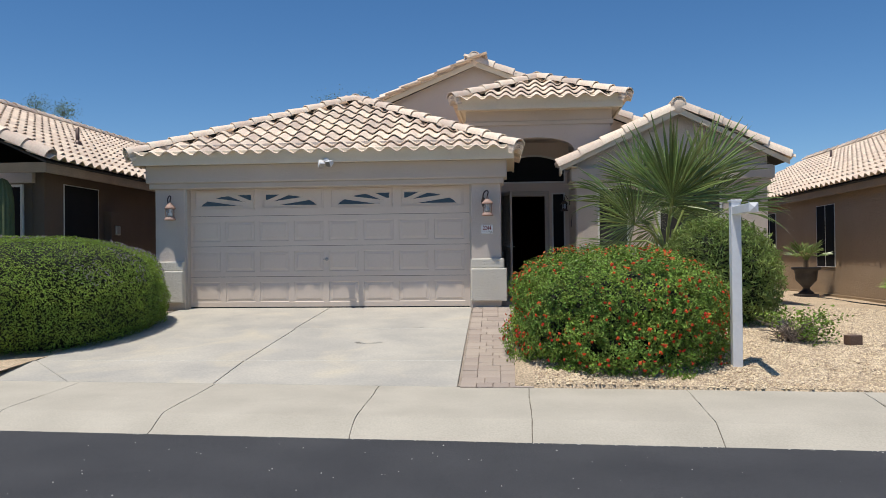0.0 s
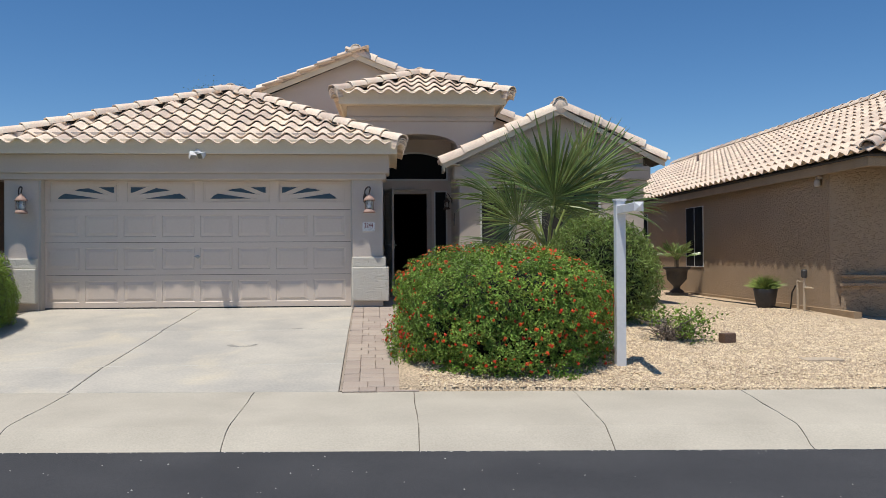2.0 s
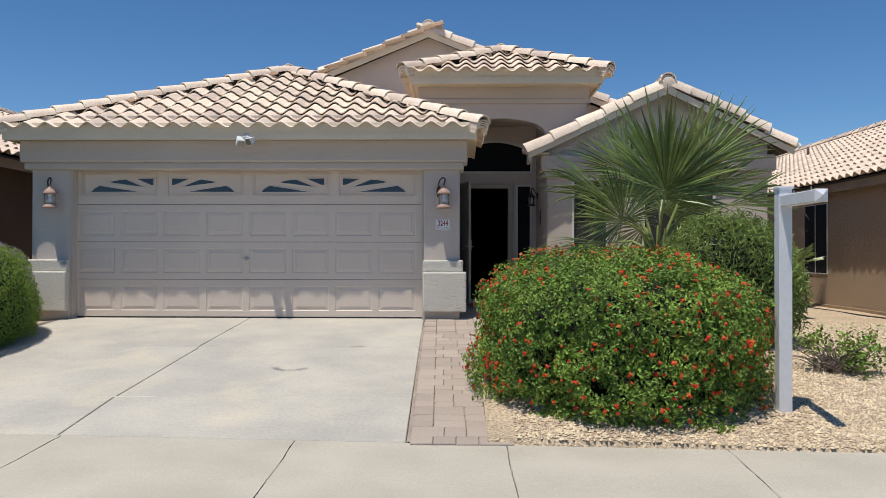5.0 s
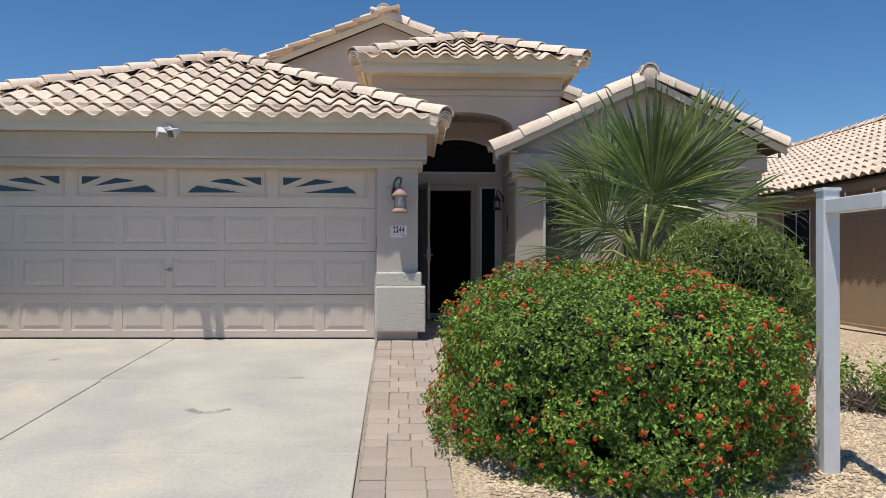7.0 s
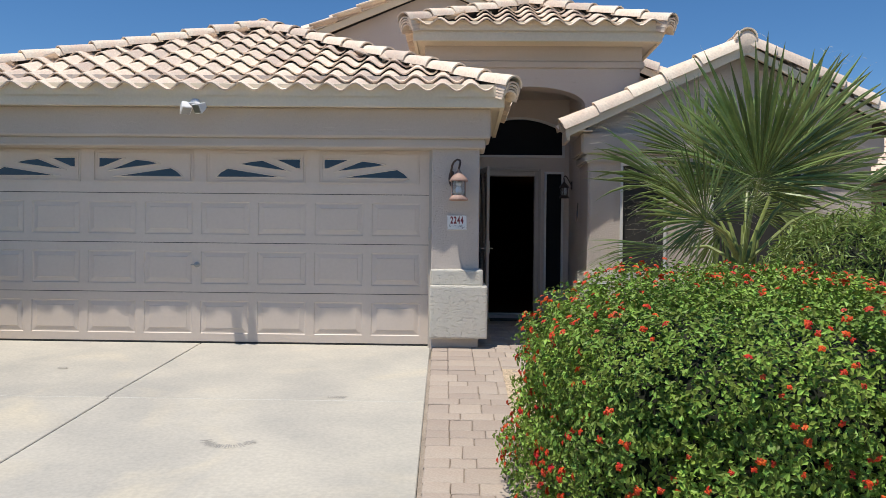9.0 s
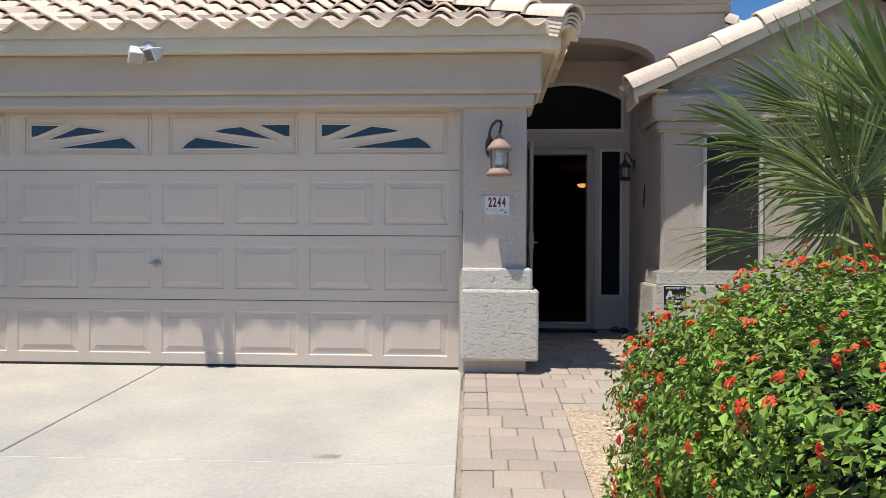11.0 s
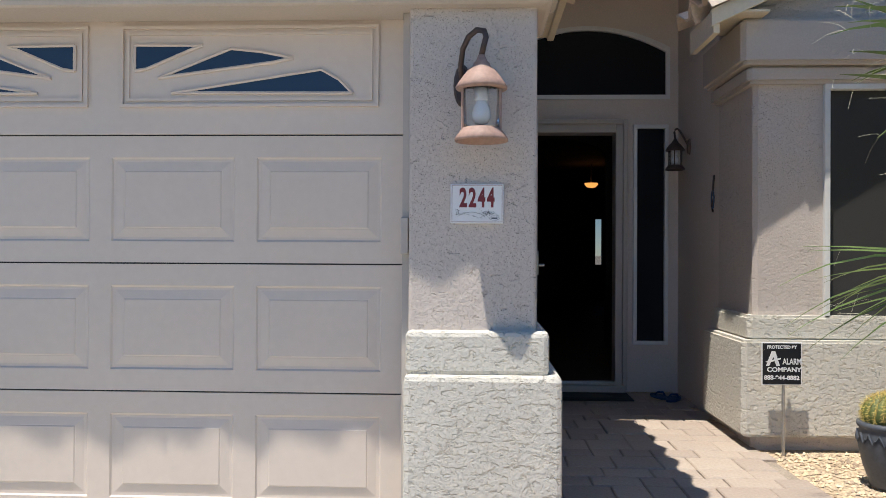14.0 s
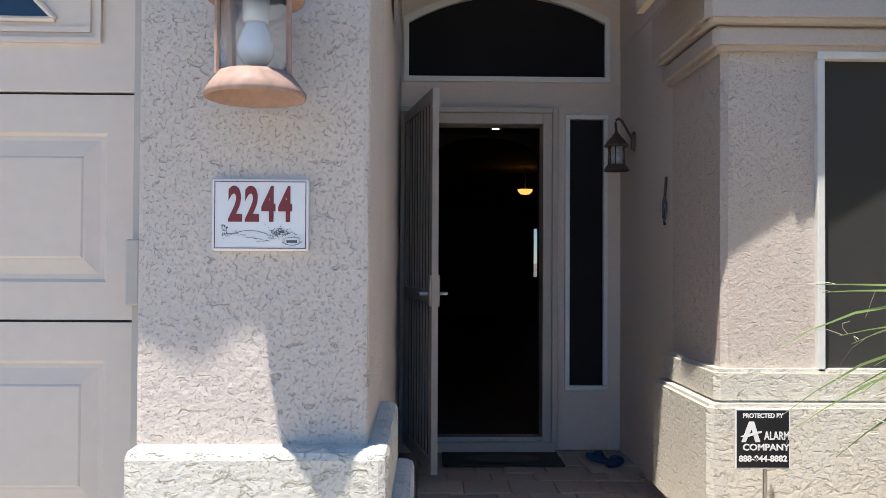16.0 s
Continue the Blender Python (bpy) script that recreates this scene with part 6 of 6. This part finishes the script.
def cactus_pot():
    x, y = 2.25, 0.87
    g = yard_z(x, y) + 0.01
    M_POT = mat("blue_grey_pot", (0.085, 0.095, 0.115), (0.06, 0.07, 0.085), 0.55, 8, 50, 0.15, 0.2, 50, 0.003)
    p = thing("flower_pot", (x, y, g), "blue-grey glazed pot with a carved band", "plant pot")
    part("bowl", lathe(bmesh.new(), [(0.9 * r, h) for r, h in ((0.10, 0.0), (0.105, 0.01), (0.14, 0.10), (0.163, 0.20), (0.165, 0.25), (0.155, 0.275), (0.168, 0.285), (0.17, 0.305), (0.15, 0.31), (0.14, 0.27))], (x, y, g), 28), M_POT, p, "", True)
    for k in range(18):
        a = 2 * math.pi * k / 18
        c = Vector((x, y, g + 0.235))
        pts = [c + Vector((0.151 * math.cos(a + t * 0.3), 0.151 * math.sin(a + t * 0.3), 0.022 * math.sin(t * 6.28))) for t in (0, 0.25, 0.5, 0.75, 1)]
        part("relief", tube(bmesh.new(), pts, 0.005, 5), M_POT, p)
    c = thing("barrel_cactus", (x, y, g + 0.27), "round barrel cactus with golden spines in a pot", "cactus")
    bm = bmesh.new()
    n, rings = 88, 14
    rows = []
    for j in range(rings + 1):
        t = -0.45 * math.pi + (0.94 * math.pi) * j / rings
        rows.append([bm.verts.new((x + 0.122 * math.cos(t) * (1 + 0.09 * math.cos(22 * 2 * math.pi * k / n)) * math.cos(2 * math.pi * k / n), y + 0.122 * math.cos(t) * (1 + 0.09 * math.cos(22 * 2 * math.pi * k / n)) * math.sin(2 * math.pi * k / n), g + 0.345 + 0.098 * math.sin(t))) for k in range(n)])
    for a, b in zip(rows, rows[1:]):
        for k in range(n):
            bm.faces.new((a[k], a[(k + 1) % n], b[(k + 1) % n], b[k]))
    bm.faces.new(rows[-1])
    part("body", bm, mat("cactus_skin", (0.12, 0.15, 0.04), None, 0.6, 5, 30, 0.15, 0.1), c, "ribbed green body", True)
    rs = random.Random(6)
    vs, fs = [], []
    for r in range(22):
        for j in range(22):
            t = -0.25 * math.pi + 0.74 * math.pi * j / 21
            a = 2 * math.pi * r / 22
            o = Vector((math.cos(t) * math.cos(a), math.cos(t) * math.sin(a), math.sin(t)))
            q = Vector((x, y, g + 0.345)) + Vector((o.x * 0.133, o.y * 0.133, o.z * 0.099))
            for k in range(6):
                e = q + (o + 0.9 * Vector((rs.gauss(0, 1), rs.gauss(0, 1), rs.gauss(0, 1)))).normalized() * rs.uniform(0.018, 0.032)
                w = o.cross(e - q).normalized() * 0.0012
                b = len(vs)
                vs += [q - w, q + w, e]
                fs.append((b, b + 1, b + 2))
    raw("spine_coat", vs, fs, mat("spine", (0.74, 0.60, 0.17), (0.62, 0.42, 0.16), 0.5, 4, 30, 0.2, 0, island=0.3), c, "golden spines", False, "stuff")


def porch_things():
    m = thing("doormat", (1.06, 3.08, 0.0), "dark doormat with a pale oval in front of the door", "doormat")
    part("mat", box(0.72, 1.42, 2.92, 3.24, 0.004, 0.016, 0.004), M_RUBBER, m)
    bm = lathe(bmesh.new(), ((0.10, 0.016), (0.10, 0.018)), (1.07, 3.08, 0), 24, 2.2, 0.9)
    part("oval", bm, mat("mat_oval", (0.10, 0.09, 0.08), None, 0.9), m, "faded oval centre")
    M_BLUE = mat("blue_foam", (0.02, 0.06, 0.16), None, 0.7)
    for k, (x, y, r) in enumerate(((1.64, 3.10, 0.3), (1.72, 3.0, -0.5))):
        s = thing("sandal", (x, y, 0.0), "blue foam sandal lying on the porch pavers", "sandal", "pair of sandals")
        bm = lathe(bmesh.new(), ((0.045, 0.004), (0.048, 0.012), (0.045, 0.022)), (0, 0, 0), 16, 1.0, 2.5)
        bmesh.ops.transform(bm, matrix=Matrix.Translation((x, y, 0)) @ Matrix.Rotation(r, 4, "Z"), verts=bm.verts)
        part("sole", bm, M_BLUE, s)
        part("strap", tube(bmesh.new(), ((x - 0.04, y, 0.02), (x - 0.02, y - 0.02, 0.05), (x + 0.02, y - 0.02, 0.05), (x + 0.04, y, 0.02)), 0.008, 6), M_BLUE, s)
    o = thing("wall_ornament", (1.82, 2.33, 1.35), "slender dark metal wall ornament on the porch wall", "wall ornament")
    bm = tube(bmesh.new(), ((1.822, 2.33, 1.60), (1.815, 2.33, 1.50), (1.812, 2.30, 1.45), (1.812, 2.345, 1.40), (1.812, 2.32, 1.36)), 0.007, 6)
    part("figure", bm, M_COPPER_D, o)
    part("loop", tube(bmesh.new(), [(1.812, 2.325 + 0.03 * math.cos(k * 0.7), 1.44 + 0.06 * math.sin(k * 0.7)) for k in range(10)], 0.005, 6), mat("blue_metal", (0.05, 0.10, 0.18), None, 0.5), o, "blue enamelled loop")
    b = thing("door_sensor", (-0.03, 0.06, 1.05), "small beige garage door sensor box on the jamb", "sensor box")
    part("box", box(-0.016, 0.014, -0.012, 0.02, 1.07, 1.21, 0.004), M_FRAME, b)
    g = thing("garden_light", (1.98, -0.22, -0.06), "small white plastic garden light in the gravel", "garden light")
    part("body", lathe(bmesh.new(), ((0.02, -0.05), (0.022, 0.02), (0.032, 0.03), (0.032, 0.08), (0.022, 0.10)), (1.98, -0.22, -0.05), 14), M_SIGN, g, "", True)
    part("collar", lathe(bmesh.new(), ((0.036, 0.0), (0.038, 0.012), (0.03, 0.02)), (1.98, -0.22, -0.04), 14), M_COPPER, g)


# ---------------------------------------------------------------- things in the yard
def tuft(pos, n, length, width, material, parent, name, spread=1.0, up=1.0, seed=0):
    """Upright blades fanning from one point."""
    rs = np.random.RandomState(seed)
    vs, fs = [], []
    for k in range(n):
        d = Vector((rs.normal() * spread, rs.normal() * spread, up + abs(rs.normal()) * 0.4)).normalized()
        s = d.orthogonal().normalized() * width
        ln = length * rs.uniform(0.6, 1.1)
        o = Vector(pos) + Vector((rs.normal(), rs.normal(), 0)) * 0.03
        a, b = o + d * ln * 0.5, o + d * ln + Vector((0, 0, -0.25 * ln * spread))
        q = len(vs)
        vs += [o - s * 0.5, o + s * 0.5, a + s, a - s, b]
        fs += [(q, q + 1, q + 2, q + 3), (q + 3, q + 2, q + 4)]
    raw(name, vs, fs, material, parent)


def yard_things():
    M_IRON = mat("dark_urn", (0.035, 0.033, 0.034), (0.05, 0.046, 0.045), 0.6, 8, 50, 0.2, 0.3, 50, 0.004)
    x, y = 7.15, 5.35
    g = yard_z(x, y)
    u = thing("garden_urn", (x, y, g), "dark classical footed urn by the brown wall", "urn")
    part("base", box(x - 0.20, x + 0.20, y - 0.20, y + 0.20, g - 0.02, g + 0.06, 0.01), M_IRON, u, "square foot")
    part("bowl", lathe(bmesh.new(), ((0.17, 0.06), (0.15, 0.10), (0.08, 0.15), (0.075, 0.20), (0.13, 0.26), (0.22, 0.36), (0.235, 0.50), (0.25, 0.58), (0.31, 0.61), (0.31, 0.65), (0.26, 0.65), (0.22, 0.58)), (x, y, g), 24), M_IRON, u, "", True)
    p = thing("potted_palm", (x, y, g + 0.6), "small green fan palm growing in the urn", "palm")
    part("stem", tube(bmesh.new(), ((x, y, g + 0.55), (x, y, g + 0.80)), 0.06, 8, 0.05), M_BARK, p)
    for k in range(9):
        lift = radians(22 + 16 * (k % 3))
        aim = Vector((math.cos(k * 0.7) * math.cos(lift), math.sin(k * 0.7) * math.cos(lift), math.sin(lift)))
        fan_frond((x, y, g + 0.78), Vector((x, y, g + 0.78)) + aim * 0.26, aim, (-0.6 * aim.x, -0.6 * aim.y, 1.0), 0.36, 1.2, 200 + k, p, 18)
    x, y = 7.25, 1.1
    g = yard_z(x, y)
    u = thing("plant_pot", (x, y, g), "dark tapered plastic plant pot by the wall", "plant pot")
    part("bowl", lathe(bmesh.new(), ((0.125, 0.0), (0.16, 0.06), (0.195, 0.26), (0.205, 0.34), (0.192, 0.345), (0.17, 0.30)), (x, y, g), 24), M_IRON, u, "", True)
    p = thing("potted_shrub", (x, y, g + 0.29), "small green bushy plant in a dark pot", "potted plant")
    tuft((x, y, g + 0.29), 760, 0.42, 0.008, M_OLEA, p, "foliage", 0.85, 0.9, 3)
    # hose valve
    x, y = 7.52, 0.25
    g = yard_z(x, y)
    M_BRASS = mat("pipe_paint", (0.55, 0.45, 0.33), None, 0.6)
    v = thing("hose_valve", (x, y, g), "tan water pipes with a backflow valve and hose", "water valve")
    part("pipe", tube(bmesh.new(), ((x, y, g - 0.05), (x, y, g + 0.62)), 0.022), M_BRASS, v)
    part("pipe", tube(bmesh.new(), ((x, y + 0.22, g - 0.05), (x, y + 0.22, g + 0.50), (x, y, g + 0.50)), 0.022), M_BRASS, v)
    part("pipe", tube(bmesh.new(), ((x, y - 0.28, g + 0.40), (x, y, g + 0.40)), 0.018), M_BRASS, v)
    part("valve", lathe(bmesh.new(), ((0.03, 0.56), (0.05, 0.58), (0.05, 0.68), (0.03, 0.70)), (x, y, g), 10), M_IRON, v, "dark valve body")
    hose = [(x, y + 0.30, g + 0.42), (x - 0.02, y + 0.38, g + 0.30), (x - 0.03, y + 0.42, g + 0.02), (x - 0.1, y + 1.2, g + 0.02), (x - 0.25, y + 2.6, g + 0.02), (x - 0.2, y + 4.2, g + 0.02), (x - 0.35, y + 6.0, g + 0.03)]
    part("hose", tube(bmesh.new(), hose, 0.014, 8), M_RUBBER, v, "black hose along the wall")
    # dry shrub
    x, y = 4.02, -3.3
    g = yard_z(x, y)
    d = thing("dry_shrub", (x, y, g), "sparse half-dead shrub with grey twigs in gravel", "shrub")
    rs = random.Random(9)
    bm = bmesh.new()
    tips = []
    for k in range(110):
        a, b = rs.uniform(0, 6.28), rs.uniform(0.15, 0.46)
        o = Vector((x + rs.gauss(0, 0.06), y + rs.gauss(0, 0.06), g))
        e = o + Vector((b * math.cos(a), b * math.sin(a) * 0.8, rs.uniform(0.08, 0.34)))
        m = (o + e) / 2 + Vector((rs.gauss(0, 0.05), rs.gauss(0, 0.05), 0.05))
        tube(bm, (o, m, e), 0.006, 4, 0.002)
        tips.append(e)
    part("twig_mass", bm, M_TWIG, d, "grey bare twigs")
    tp = [t for t in tips if t.x > x - 0.02 or t.z > g + 0.26]
    pos = np.array([tp[i % len(tp)] for i in range(900)]) + NP.normal(size=(900, 3)) * 0.05
    leaf_cloud("foliage", pos, np.tile((0, 0, 1.0), (900, 1)), 0.05, 0.03, M_LANTANA, d, 0.8)
    x, y = 4.62, -3.52
    g = yard_z(x, y)
    b = thing("landscape_light", (x, y, g), "small brown box-shaped landscape light on the gravel", "landscape light")
    bm = box(-0.085, 0.085, -0.06, 0.06, 0.0, 0.12, 0.012)
    bmesh.ops.transform(bm, matrix=Matrix.Translation((x, y, g)) @ Matrix.Rotation(0.3, 4, "Z"), verts=bm.verts)
    part("housing", bm, mat("brown_housing", (0.14, 0.085, 0.06), None, 0.6), b)
    part("stake", tube(bmesh.new(), ((x, y, g - 0.08), (x, y, g + 0.02)), 0.01), M_IRON, b)
    cov = thing("valve_cover", (5.2, -4.55, yard_z(5.2, -4.55)), "flat tan irrigation valve cover set in gravel", "valve cover")
    part("lid", box(5.0, 5.42, -4.66, -4.44, yard_z(5.2, -4.55) - 0.05, yard_z(5.2, -4.55) + 0.02, 0.008), M_BRASS, cov)
    # saguaro by the dark house
    x, y = -7.57, -0.76
    c = thing("saguaro_cactus", (x, y, -0.15), "tall ribbed green column cactus", "cactus")
    bm = bmesh.new()
    n = 60
    rows = []
    for z, r in ((-0.2, 0.15), (0.3, 0.16), (1.2, 0.17), (1.8, 0.16), (2.03, 0.13), (2.14, 0.07), (2.17, 0.01)):
        rows.append([bm.verts.new((x + r * (1 + 0.10 * math.cos(15 * 2 * math.pi * k / n)) * math.cos(2 * math.pi * k / n), y + r * (1 + 0.10 * math.cos(15 * 2 * math.pi * k / n)) * math.sin(2 * math.pi * k / n), z)) for k in range(n)])
    for a, b in zip(rows, rows[1:]):
        for k in range(n):
            bm.faces.new((a[k], a[(k + 1) % n], b[(k + 1) % n], b[k]))
    part("stem", bm, mat("saguaro_skin", (0.12, 0.15, 0.07), (0.09, 0.12, 0.055), 0.7, 5, 50, 0.15, 0.2), c, "", True)
    m = thing("electric_meter", (-7.1, 1.9, 1.1), "brown electric meter cabinet on the dark wall", "electric meter")
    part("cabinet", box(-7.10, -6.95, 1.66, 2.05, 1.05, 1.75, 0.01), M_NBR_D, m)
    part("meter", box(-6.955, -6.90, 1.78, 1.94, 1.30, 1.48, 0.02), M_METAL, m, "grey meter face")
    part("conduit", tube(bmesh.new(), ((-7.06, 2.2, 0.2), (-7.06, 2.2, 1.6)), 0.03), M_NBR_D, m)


plaque()
alarm_sign()
floodlight()
sign_post()
cactus_pot()
porch_things()
yard_things()
gravel()
pavers()
